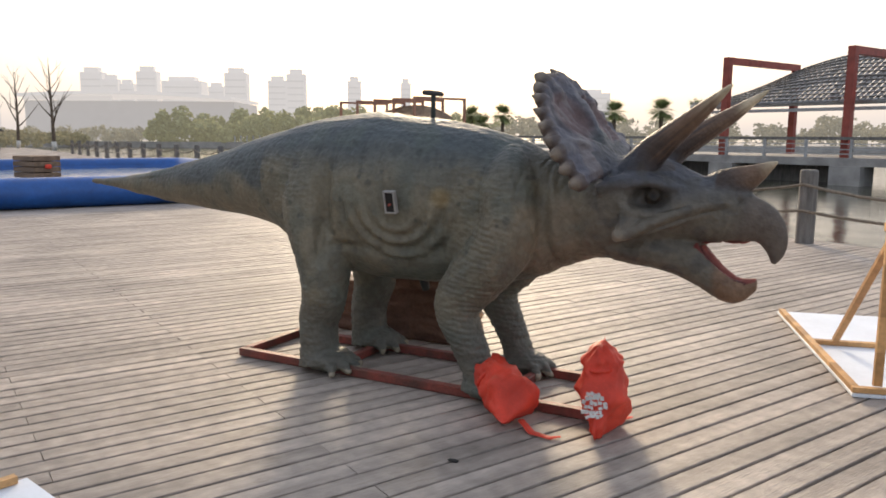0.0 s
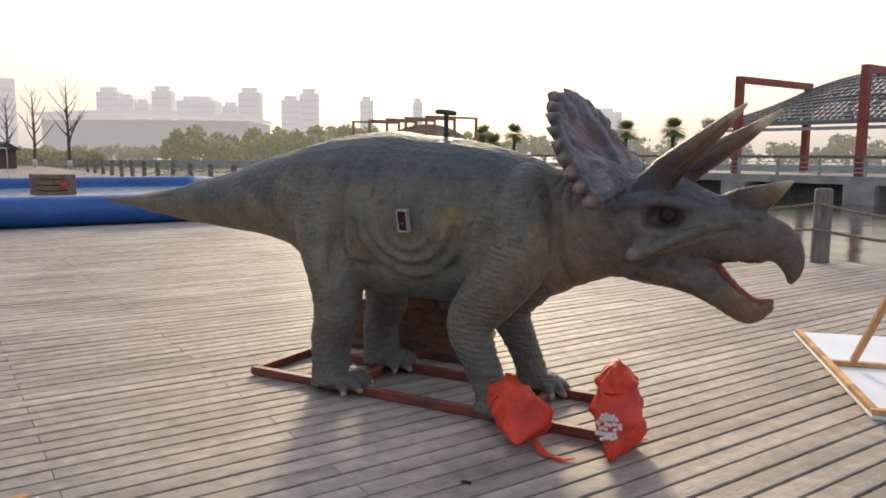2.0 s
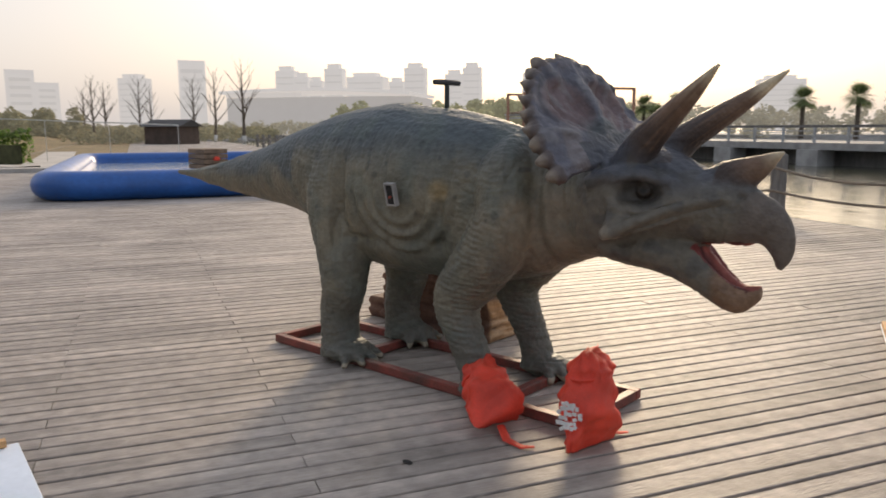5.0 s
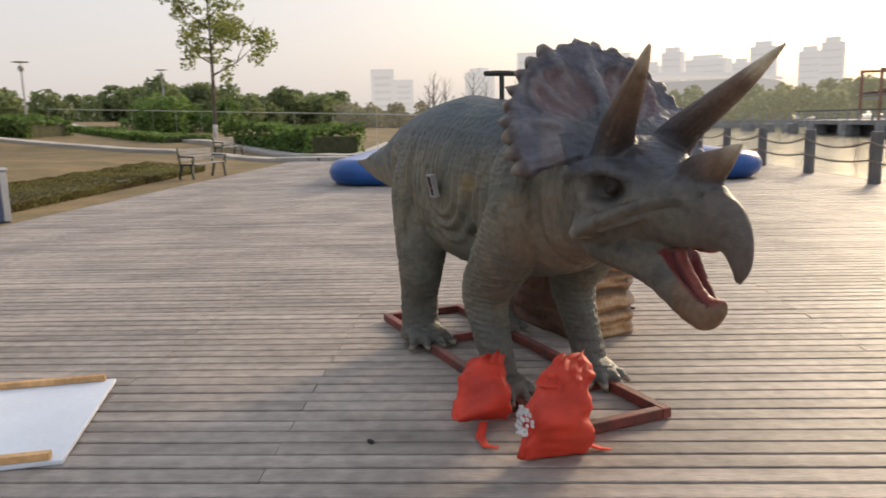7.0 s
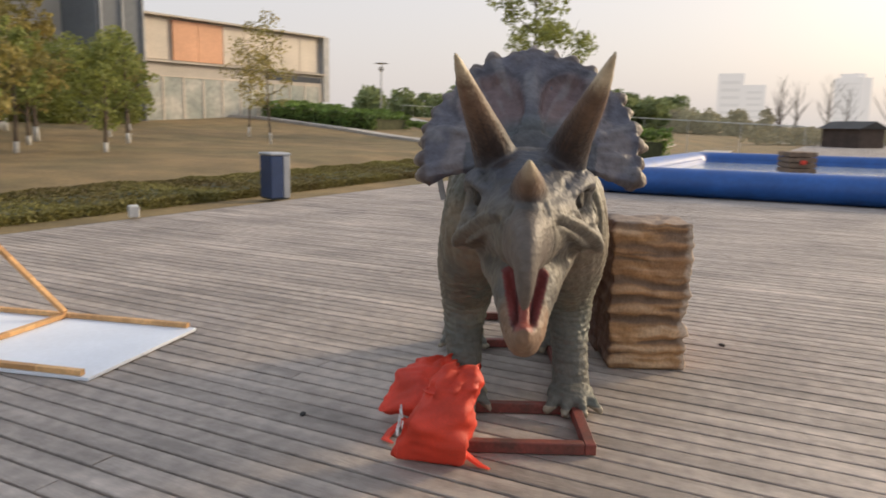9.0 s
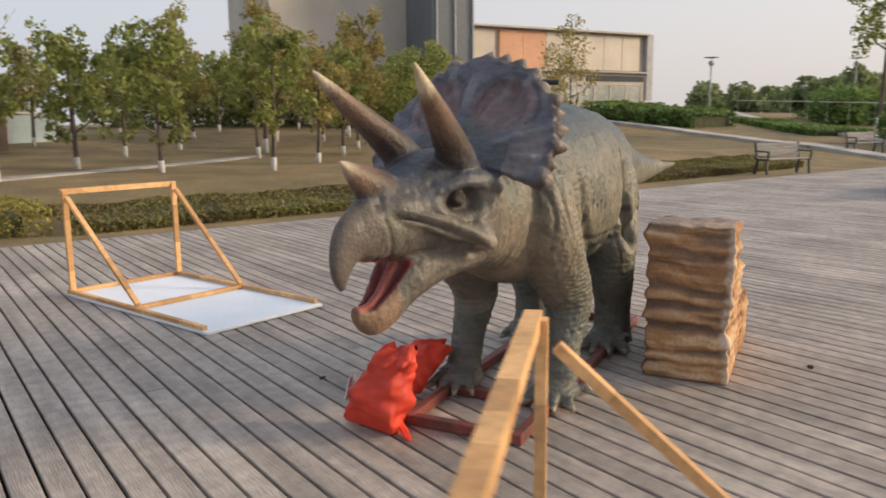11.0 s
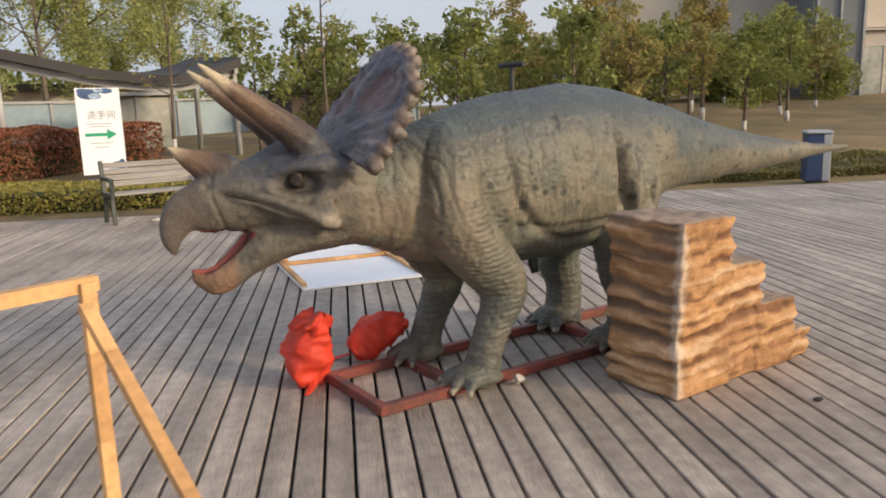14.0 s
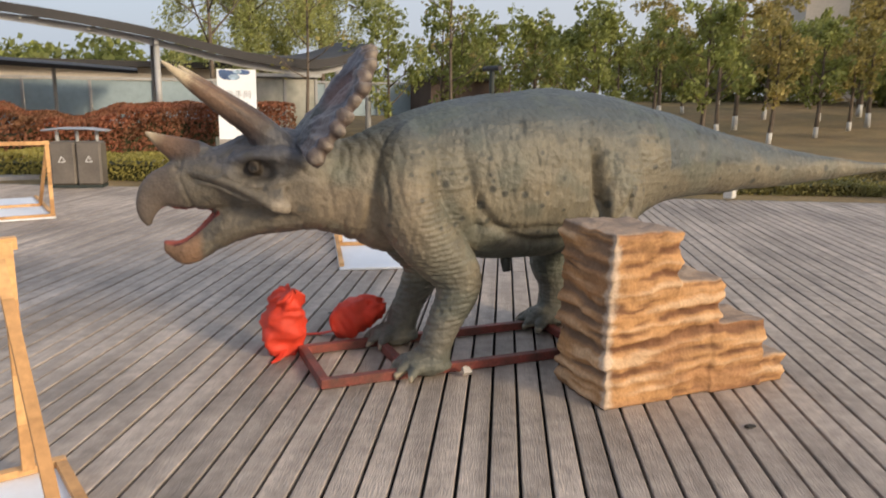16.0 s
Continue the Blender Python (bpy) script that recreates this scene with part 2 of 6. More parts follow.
def tube(bm, pts, radii, sides=8, caps=True, squash=None):
    """A tapered tube along points; squash: (across, up) scale of each ring."""
    pts = [Vector(p) for p in pts]
    rings, up0, a = [], Vector((0, 0, 1)), None
    for i, p in enumerate(pts):
        d = (pts[min(i + 1, len(pts) - 1)] - pts[max(i - 1, 0)]).normalized()
        ref = up0 if abs(d.z) < 0.95 else Vector((1, 0, 0))
        a = (d.cross(ref) if a is None else a - d * a.dot(d)).normalized()
        b = a.cross(d).normalized()
        r = radii[i] if isinstance(radii, (list, tuple)) else radii
        ra, rb = (r, r) if squash is None else (r * squash[0], r * squash[1])
        rings.append([bm.verts.new(p + a * (ra * math.cos(2 * math.pi * k / sides)) + b * (rb * math.sin(2 * math.pi * k / sides))) for k in range(sides)])
    for r0, r1 in zip(rings, rings[1:]):
        for k in range(sides):
            bm.faces.new((r0[k], r0[(k + 1) % sides], r1[(k + 1) % sides], r1[k]))
    if caps:
        bm.faces.new(rings[0][::-1])
        bm.faces.new(rings[-1])
    return rings


def beam(bm, a, b, w, h):
    """A square bar from a to b, w across and h high."""
    a, b = Vector(a), Vector(b)
    d = (b - a).normalized()
    ref = Vector((0, 0, 1)) if abs(d.z) < 0.95 else Vector((0, 1, 0))
    s = d.cross(ref).normalized()
    u = s.cross(d).normalized()
    vs = [bm.verts.new(p + s * (w / 2 * i) + u * (h / 2 * j)) for p in (a, b) for i, j in ((-1, -1), (1, -1), (1, 1), (-1, 1))]
    for f in ((3, 2, 1, 0), (4, 5, 6, 7), (0, 1, 5, 4), (1, 2, 6, 5), (2, 3, 7, 6), (3, 0, 4, 7)):
        bm.faces.new([vs[i] for i in f])


def ball(bm, c, rx, ry, rz, u=16, v=10, m=None):
    mm = Matrix.Translation(c) @ (m or Matrix()) @ Matrix.Diagonal((rx, ry, rz, 1))
    bmesh.ops.create_uvsphere(bm, u_segments=u, v_segments=v, radius=1, matrix=mm)


def finish(name, bm, material, smooth=False, bevel=0.0):
    bmesh.ops.recalc_face_normals(bm, faces=bm.faces)
    if bevel:
        bmesh.ops.bevel(bm, geom=list(bm.edges), offset=bevel, segments=1, affect="EDGES", clamp_overlap=True)
    me = bpy.data.meshes.new(name)
    bm.to_mesh(me)
    bm.free()
    for m in material if isinstance(material, (list, tuple)) else [material]:
        me.materials.append(m)
    if smooth:
        for p in me.polygons:
            p.use_smooth = True
    return me


def part(name, bm, material, parent=None, label="", smooth=False, bevel=0.0):
    """Links a bmesh as one mesh object under a thing or a part."""
    ob = new(name, finish(name, bm, material, smooth, bevel))
    ob.parent = parent
    return tagged(ob, label)


def thing(name, label, category, m=None, group="", kind=""):
    """An Empty at the base of a thing."""
    ob = new(name)
    ob.empty_display_size = 0.1
    if m is not None:
        ob.matrix_world = m
    return tagged(ob, label, category, group, kind)


def bars(pieces):
    bm = bmesh.new()
    for p in pieces:
        box(bm, *p)
    return bm


# The deck's own axes: u along the shore, v across it towards the lake.
U, V = Vector((0.894, -0.447, 0)), Vector((0.447, 0.894, 0))
DECK = Matrix(((U.x, V.x, 0, 0), (U.y, V.y, 0, 0), (0, 0, 1, 0), (0, 0, 0, 1)))


def uv(u, v, z=0.0):
    return DECK @ Vector((u, v, z))


def smoothstep(a, b, x):
    t = min(1.0, max(0.0, (x - a) / (b - a)))
    return t * t * (3 - 2 * t)


def lawn_z(u, v):
    """Height of the lawn, which swells away from the deck."""
    rise = 0.42 * smoothstep(-7.5, -13, v) + 1.1 * smoothstep(-14, -40, v)
    return -0.04 + rise * (1 + 0.5 * smoothstep(-25, -45, u)) + 0.05 * math.sin(u * 0.3) * smoothstep(-9, -14, v)


# ---- ground, water, deck ----
EDGE, RAIL = -6.6, 8.45


def build_ground():
    us = [-4000, -900, -300, -120] + [-80 + 4 * i for i in range(31)] + [80, 300, 900, 4000]
    vs = [-4000, -900, -300, -120, -70, -50] + [-44 + 2 * i for i in range(19)] + [EDGE - 0.1, EDGE + 0.6]
    bm = bmesh.new()
    grid = [[bm.verts.new((u, v, lawn_z(u, v) if v < EDGE else -0.3)) for v in vs] for u in us]
    for a, b in zip(grid, grid[1:]):
        for i in range(len(vs) - 1):
            bm.faces.new((a[i], b[i], b[i + 1], a[i + 1]))
    ob = new("ground", finish("ground", bm, M_GRASS, True))
    ob.matrix_world = DECK
    tagged(ob, "dry brown-green lawn swelling gently behind the deck", "lawn", kind="structure")
    bm = bmesh.new()
    box(bm, -4000, 5.5, -3, 4000, 5000, -0.62)
    w = new("water", finish("water", bm, M_WATER))
    w.matrix_world = DECK
    tagged(w, "still grey-green lake water beside the boardwalk", "water", kind="structure")


build_ground()

# ---- the dinosaur ----
CY = 0.31


def loft(bm, rings, sides=20, power=2.0, tilt=None):
    """Rings: (x, y, z_top, z_bottom, half width), upright sections along x."""
    made = []
    for x, y, zt, zb, hw in rings:
        ring = []
        zc = (zt + zb) / 2
        for k in range(sides):
            a = 2 * math.pi * k / sides
            c, s = math.cos(a), math.sin(a)
            c, s = math.copysign(abs(c) ** (2 / power), c), math.copysign(abs(s) ** (2 / power), s)
            ring.append(bm.verts.new((x, y + hw * c, zc + (zt - zb) / 2 * s)))
        made.append(ring)
    for r0, r1 in zip(made, made[1:]):
        for k in range(sides):
            bm.faces.new((r0[k], r0[(k + 1) % sides], r1[(k + 1) % sides], r1[k]))
    bm.faces.new(made[0][::-1])
    bm.faces.new(made[-1])


def resample(rows, n):
    """A smooth (Catmull-Rom) refinement of rows of numbers."""
    rows = [np.array(r, float) for r in rows]
    out = []
    for i in range(len(rows) - 1):
        p0, p1, p2, p3 = rows[max(i - 1, 0)], rows[i], rows[i + 1], rows[min(i + 2, len(rows) - 1)]
        for k in range(n):
            t = k / n
            out.append(0.5 * (2 * p1 + (p2 - p0) * t + (2 * p0 - 5 * p1 + 4 * p2 - p3) * t**2 + (3 * p1 - p0 - 3 * p2 + p3) * t**3))
    return [tuple(r) for r in out + [rows[-1]]]


def stem(bm, pts, n=5, sides=16, squash=(1, 1)):
    """A smooth tapered limb through (x, y, z, r) points."""
    rows = resample(pts, n)
    tube(bm, [r[:3] for r in rows], [r[3] for r in rows], sides, True, squash)


def remeshed(name, bm, voxel, smooth=6):
    """The bmesh's union as one even skin of quads."""
    bmesh.ops.recalc_face_normals(bm, faces=bm.faces)
    me = bpy.data.meshes.new(name)
    bm.to_mesh(me)
    bm.free()
    ob = new(name, me)
    mod = ob.modifiers.new("skin", "REMESH")
    mod.mode, mod.voxel_size, mod.adaptivity = "VOXEL", voxel, 0.0
    if smooth:
        sm = ob.modifiers.new("soft", "SMOOTH")
        sm.iterations, sm.factor = smooth, 0.5
    made = bpy.data.meshes.new_from_object(ob.evaluated_get(bpy.context.evaluated_depsgraph_get()))
    bpy.data.objects.remove(ob)
    bpy.data.meshes.remove(me)
    made.name = name
    for p in made.polygons:
        p.use_smooth = True
    return made


def coords(me):
    a = np.empty(len(me.vertices) * 3, np.float32)
    me.vertices.foreach_get("co", a)
    return a.reshape(-1, 3)


def normals(me):
    a = np.empty(len(me.vertices) * 3, np.float32)
    me.vertices.foreach_get("normal", a)
    return a.reshape(-1, 3)


def set_coords(me, a):
    me.vertices.foreach_set("co", np.ascontiguousarray(a, np.float32).ravel())
    me.update()


def fbm(a, scale, seed=0.0):
    s = Vector((seed, seed * 1.7, -seed))
    return np.array([noise.noise(Vector((p[0] * scale[0], p[1] * scale[1], p[2] * scale[2])) + s) for p in a])


HEAD_YAW = radians(-5)
HEAD_PIVOT = Vector((2.05, CY, 1.05))
HEAD = Matrix.Translation(HEAD_PIVOT) @ Matrix.Rotation(HEAD_YAW, 4, "Z") @ Matrix.Translation((-2.05, 0, -1.05))


FRILL_O, FRILL_U = Vector((2.40, 0, 1.27)), Vector((-0.70, 0, 0.714)).normalized()
FRILL_N = Vector((0.714, 0, 0.70)).normalized()


def frill_point(r, phi):
    """A place on the frill's face: r from 0 at its root to 1 at the rim, phi from its top."""
    reach = 0.47 + 0.13 * math.cos(phi)
    lat, upw = 0.92 * r * reach * math.sin(phi), r * reach * math.cos(phi)
    p = FRILL_O + FRILL_U * upw + Vector((0, lat, 0))
    dish = 0.05 * r * r - 0.50 * lat * lat - 0.09 * r * max(0.0, abs(phi) - 1.15) + 0.02 * math.sin(math.pi * r)
    return p + FRILL_N * dish


def frill_window(r, phi):
    """1 inside the two sunken windows of the frill, 0 outside."""
    e = math.hypot((abs(phi) - 0.50) / 0.45, (r - 0.57) / 0.36)
    return 1 - smoothstep(0.72, 1.0, e)


def build_dino_shape():
    bm = bmesh.new()
    # trunk and tail
    body = [(-1.97, .48, 1.072, 1.040, .014), (-1.6, .44, 1.10, 1.01, .045), (-1.07, .38, 1.165, .955, .10), (-.5, .335, 1.275, .915, .165), (-.1, .315, 1.385, .885, .225),
            (.18, CY, 1.455, .83, .285), (.5, CY, 1.525, .66, .34), (.9, CY, 1.56, .575, .38), (1.25, CY, 1.53, .575, .38), (1.55, CY, 1.49, .60, .34), (1.8, CY, 1.42, .62, .30),
            (2.02, CY, 1.325, .69, .265), (2.2, CY, 1.27, .77, .23), (2.42, CY, 1.22, .81, .20)]
    loft(bm, resample(body, 5), 26, 2.15)
    for side in (-1, 1):
        yl = CY + side * 0.275
        # shoulder and forelimb
        stem(bm, [(1.80, CY + side * .08, 1.36, .06), (1.83, CY + side * .16, 1.20, .17), (1.87, CY + side * .215, .99, .185), (1.77, CY + side * .25, .78, .172), (1.60, CY + side * .265, .575, .142), (1.585, yl, .45, .120), (1.665, yl, .28, .098), (1.72, yl, .14, .096), (1.73, yl, .05, .118)])
        # thigh and hind limb
        stem(bm, [(.56, CY + side * .06, 1.36, .08), (.56, CY + side * .15, 1.20, .19), (.58, CY + side * .20, .96, .215), (.65, CY + side * .25, .72, .180), (.68, yl, .49, .145), (.63, yl, .31, .122), (.63, yl, .15, .122), (.65, yl, .05, .148)])
        # feet
        ball(bm, (1.77, yl, .075), .15, .125, .075)
        ball(bm, (.70, yl, .08), .16, .14, .08)
        for k in range(4):
            a = (k - 1.5) * 0.56
            for fx, ln, r in ((1.78, .160, .034), (.70, .175, .040)):
                stem(bm, [(fx + .03 * math.cos(a), yl + .06 * math.sin(a) * 1.6, .085, r * 1.25), (fx + ln * .8 * math.cos(a), yl + ln * .8 * math.sin(a), .065, r), (fx + ln * 1.2 * math.cos(a), yl + ln * 1.2 * math.sin(a), .022, r * .45)], 3, 10)
    # skull, in head space
    hb = bmesh.new()
    loft(hb, resample([(2.12, 0, 1.28, .78, .20), (2.35, 0, 1.33, .80, .25), (2.52, 0, 1.345, .84, .245), (2.66, 0, 1.315, .90, .20), (2.80, 0, 1.25, .925, .145), (2.93, 0, 1.215, .93, .105), (3.03, 0, 1.175, .94, .075), (3.08, 0, 1.13, .97, .055)], 4), 22, 2.2)
    # hooked upper beak
    rows = resample([(2.97, 1.05, .13, .085), (3.07, 1.035, .105, .062), (3.13, .98, .075, .042), (3.152, .905, .045, .028), (3.142, .846, .012, .012)], 4)
    ring_prev = None
    for i, (x, z, rz, ry) in enumerate(rows):
        nx, nz = rows[min(i + 1, len(rows) - 1)][:2]
        px, pz = rows[max(i - 1, 0)][:2]
        d = Vector((nx - px, 0, nz - pz)).normalized()
        up = Vector((-d.z, 0, d.x))
        ring = [hb.verts.new(Vector((x, 0, z)) + up * (rz * math.sin(2 * math.pi * k / 14)) + Vector((0, ry * math.cos(2 * math.pi * k / 14), 0))) for k in range(14)]
        if ring_prev:
            for k in range(14):
                hb.faces.new((ring_prev[k], ring_prev[(k + 1) % 14], ring[(k + 1) % 14], ring[k]))
        else:
            hb.faces.new(ring[::-1])
        ring_prev = ring
    hb.faces.new(ring_prev)
    # lower jaw
    loft(hb, resample([(2.40, 0, 1.0, .80, .20), (2.58, 0, .985, .785, .172), (2.70, 0, .975, .755, .140), (2.80, 0, .945, .712, .114), (2.87, 0, .880, .672, .094), (2.94, 0, .815, .645, .074), (3.01, 0, .772, .648, .050), (3.08, 0, .775, .712, .018)], 4), 18, 2.2)
    for side in (-1, 1):
        # cheek flare, brow ridge, side of the snout
        stem(hb, [(2.50, side * .16, 1.08, .10), (2.515, side * .225, 1.00, .062), (2.517, side * .262, .945, .018)], 4, 12)
        stem(hb, [(2.36, side * .235, 1.17, .035), (2.47, side * .218, 1.212, .044), (2.60, side * .190, 1.214, .042), (2.71, side * .145, 1.190, .030), (2.82, side * .092, 1.160, .016)], 4, 10)
        stem(hb, [(2.46, side * .255, .955, .020), (2.54, side * .250, .968, .034), (2.67, side * .198, 1.018, .038), (2.80, side * .142, 1.068, .034), (2.92, side * .098, 1.10, .024)], 4, 10)
        ball(hb, (2.625, side * .158, 1.150), .030, .028, .027)
        # brow horns
        sw = .028 * (side + 1)
        stem(hb, [(2.50, side * .115, 1.24, .10), (2.58 + sw * .2, side * .145, 1.345, .078), (2.705 + sw * .45, side * .183, 1.445, .059), (2.84 + sw * .75, side * .222, 1.55, .038), (2.974 + sw, side * .257, 1.662, .008)], 5, 14)
    # nose horn
    stem(hb, [(2.84, 0, 1.14, .10), (2.935, 0, 1.205, .080), (3.04, 0, 1.262, .046), (3.138, 0, 1.326, .006)], 5, 12, (0.8, 1.1))
    # frill
    nr, npz = 20, 72
    lim = radians(94)
    faces = {}
    for sidez, off in ((0, 0.024), (1, -0.024)):
        for i in range(nr + 1):
            for j in range(npz + 1):
                r = i / nr
                phi = -lim + 2 * lim * j / npz
                p = frill_point(r, phi) + FRILL_N * (off * (1 - 0.3 * r + 0.75 * r**8))
                win = frill_window(r, phi)
                p += FRILL_N * (0.024 * math.exp(-(((win - 0.5) / 0.28) ** 2)) - 0.036 * win)
                p += FRILL_N * (0.012 * math.exp(-((phi / 0.10) ** 2)) * smoothstep(0.2, 0.5, r) * (1 if sidez == 0 else -0.5))
                faces[(sidez, i, j)] = hb.verts.new(p)
    for sidez in (0, 1):
        for i in range(nr):
            for j in range(npz):
                q = [faces[(sidez, i, j)], faces[(sidez, i + 1, j)], faces[(sidez, i + 1, j + 1)], faces[(sidez, i, j + 1)]]
                hb.faces.new(q if sidez == 0 else q[::-1])
    for j in range(npz):
        for i in (0, nr):
            q = [faces[(0, i, j)], faces[(1, i, j)], faces[(1, i, j + 1)], faces[(0, i, j + 1)]]
            hb.faces.new(q if i == 0 else q[::-1])
    for i in range(nr):
        for j in (0, npz):
            q = [faces[(0, i, j)], faces[(0, i + 1, j)], faces[(1, i + 1, j)], faces[(1, i, j)]]
            hb.faces.new(q if j == 0 else q[::-1])
    # bony knobs round the rim
    knobs = []
    for k in range(21):
        phi = -lim + 2 * lim * (k + 0.5) / 21
        big = 1 + 0.18 * math.sin(k * 2.6)
        a, b = frill_point(0.95, phi), frill_point(1.0 + 0.098 * big, phi)
        stem(hb, [(*a, .046), (*((a + b) / 2), .035), (*b, .006)], 3, 10)
        knobs.append(frill_point(1.045, phi))
    hb.transform(HEAD)
    tmp = bpy.data.meshes.new("tmp")
    hb.to_mesh(tmp)
    hb.free()
    bm.from_mesh(tmp)
    bpy.data.meshes.remove(tmp)
    return bm, knobs


def paint(me, colors):
    at = me.color_attributes.new("paint", "FLOAT_COLOR", "POINT")
    at.data.foreach_set("color", np.ascontiguousarray(np.c_[colors, np.ones(len(colors))], np.float32).ravel())


def mat_painted(name, rough, bump_scale, bump, cell=0.0, vary=0.25, grain=55.0, spec=0.4):
    """A painted surface: colours laid on the mesh, mottled and with fine relief."""
    m = bpy.data.materials.new(name)
    m.use_nodes = True
    n, l = m.node_tree.nodes, m.node_tree.links
    b = n["Principled BSDF"]
    b.inputs["Specular IOR Level"].default_value = spec
    at, tc = n.new("ShaderNodeVertexColor"), n.new("ShaderNodeTexCoord")
    at.layer_name = "paint"
    big, small, vor = n.new("ShaderNodeTexNoise"), n.new("ShaderNodeTexNoise"), n.new("ShaderNodeTexVoronoi")
    big.inputs["Scale"].default_value, big.inputs["Detail"].default_value = 7, 6
    small.inputs["Scale"].default_value, small.inputs["Detail"].default_value = grain, 5
    vor.inputs["Scale"].default_value = bump_scale
    for t in (big, small, vor):
        l.new(tc.outputs["Object"], t.inputs["Vector"])
    hsv = n.new("ShaderNodeHueSaturation")
    l.new(at.outputs["Color"], hsv.inputs["Color"])
    add = n.new("ShaderNodeMath")
    add.operation = "ADD"
    l.new(big.outputs["Fac"], add.inputs[0])
    l.new(small.outputs["Fac"], add.inputs[1])
    mr = n.new("ShaderNodeMapRange")
    mr.inputs["From Min"].default_value, mr.inputs["From Max"].default_value = 0.7, 1.3
    mr.inputs["To Min"].default_value, mr.inputs["To Max"].default_value = 1 - vary, 1 + vary
    l.new(add.outputs[0], mr.inputs["Value"])
    l.new(mr.outputs["Result"], hsv.inputs["Value"])
    l.new(hsv.outputs["Color"], b.inputs["Base Color"])
    rr = n.new("ShaderNodeMapRange")
    rr.inputs["To Min"].default_value, rr.inputs["To Max"].default_value = rough - 0.12, rough + 0.12
    l.new(big.outputs["Fac"], rr.inputs["Value"])
    l.new(rr.outputs["Result"], b.inputs["Roughness"])
    mix = n.new("ShaderNodeMath")
    mix.operation = "MULTIPLY_ADD"
    mix.inputs[1].default_value = cell
    l.new(vor.outputs["Distance"], mix.inputs[0])
    l.new(small.outputs["Fac"], mix.inputs[2])
    bp = n.new("ShaderNodeBump")
    bp.inputs["Strength"].default_value, bp.inputs["Distance"].default_value = bump, 0.012
    l.new(mix.outputs[0], bp.inputs["Height"])
    l.new(bp.outputs["Normal"], b.inputs["Normal"])
    return m


def lerp(a, b, t):
    return a + (b - a) * np.clip(t, 0, 1)[:, None]


def step(a, b, x):
    t = np.clip((x - a) / (b - a), 0, 1)
    return t * t * (3 - 2 * t)


def build_dino():
    bm, knobs = build_dino_shape()
    me = remeshed("dinosaur_statue", bm, 0.0088, 4)
    co, no = coords(me), normals(me)
    inv = np.array(HEAD.inverted())
    hc = co @ inv[:3, :3].T + inv[:3, 3]
    x, y, z = co.T
    hx, hy, hz = hc.T
    on_head = step(2.25, 2.4, hx)
    rel_frill = (hc - np.array(FRILL_O)) @ np.array(FRILL_N)
    along = (hc - np.array(FRILL_O)) @ np.array(FRILL_U)
    reach = np.hypot(along, hy)
    frill = (np.abs(rel_frill + 0.5 * hy**2) < 0.14) * step(0.18, 0.30, reach) * (hx < 2.53) * ((hz > 1.36) | (np.abs(hy) > 0.27)) * (hz > 1.0) * ((hx < 2.44) | (hz > 1.14))
    # relief: flank wrinkles, rings on the limbs, folds round the service hatch, skin pebbles
    wr = fbm(co, (19, 6, 5), 3.0)
    sw = fbm(co, (2.5, 2.5, 2.5), 11.0)
    rg = fbm(np.c_[co[:, :2], z + 0.05 * sw], (7, 7, 40), 5.0)
    pb = fbm(co, (42, 42, 42), 9.0)
    lo = fbm(co, (5, 5, 5), 1.0)
    leg = step(0.72, 0.5, z) * (1 - on_head)
    side = np.abs(y - CY)
    trunk = (1 - on_head) * step(2.2, 1.95, x)
    flank = step(0.18, 0.36, side) * (1 - leg) * trunk
    hard = np.clip((hz > 1.36) * (hx > 2.54) * (1 - frill) + (hz > 1.23) * (hx > 2.9) + (hx > 3.0), 0, 1)
    pb, lo = pb * (1 - 0.85 * hard), lo * (1 - 0.8 * hard)
    ridged = 1 - np.abs(wr) * 2.2
    rings = 1 - np.abs(rg) * 2.0
    # haunch and shoulder carry stacked short creases, the belly long upright ones
    haunch = np.exp(-(((x - 0.42) / 0.24) ** 2)) * step(1.42, 1.25, z) * step(0.12, 0.25, side)
    shoulder = np.exp(-(((x - 1.72) / 0.22) ** 2)) * step(1.42, 1.2, z) * step(0.10, 0.22, side)
    stacked = np.clip(haunch + shoulder + leg, 0, 1) * trunk
    d = -0.011 * np.clip(ridged - 0.40, 0, 1) * flank * (1 - stacked) - 0.009 * np.clip(rings - 0.35, 0, 1) * stacked + 0.0034 * pb + 0.009 * lo * (1 - frill)
    # even ripples down the front of the arm
    arm = np.exp(-(((x - 1.74 + 0.25 * (0.8 - z)) / 0.13) ** 2)) * step(1.05, 0.95, z) * step(0.16, 0.3, z) * trunk * step(0.1, 0.2, side)
    d += 0.0034 * np.sin((z + 0.018 * sw + 0.22 * (x - 1.7)) * 205) * arm
    neck = step(1.9, 2.05, x) * step(2.4, 2.25, x) * (1 - frill)
    d += -0.010 * np.clip(ridged - 0.3, 0, 1) * neck
    # back ridge
    d += 0.010 * np.exp(-((side / 0.035) ** 2)) * (no[:, 2] > 0.5) * (1 - on_head) * step(2.1, 1.9, x)
    # folds round the hatch
    hatch_r = np.hypot((x - 1.24) * 0.92, z - 1.05)
    low = step(1.12, 0.98, z)
    for rad, amp, wid in ((0.135, 0.010, 0.020), (0.205, 0.016, 0.024), (0.285, 0.014, 0.026)):
        d += (y < CY) * amp * np.exp(-(((hatch_r - rad) / wid) ** 2)) * low
        d += (y < CY) * -amp * 0.9 * np.exp(-(((hatch_r - rad - 0.036) / wid) ** 2)) * low
    belly_line = np.abs(z - (0.79 + 0.10 * (x - 1.0) ** 2))
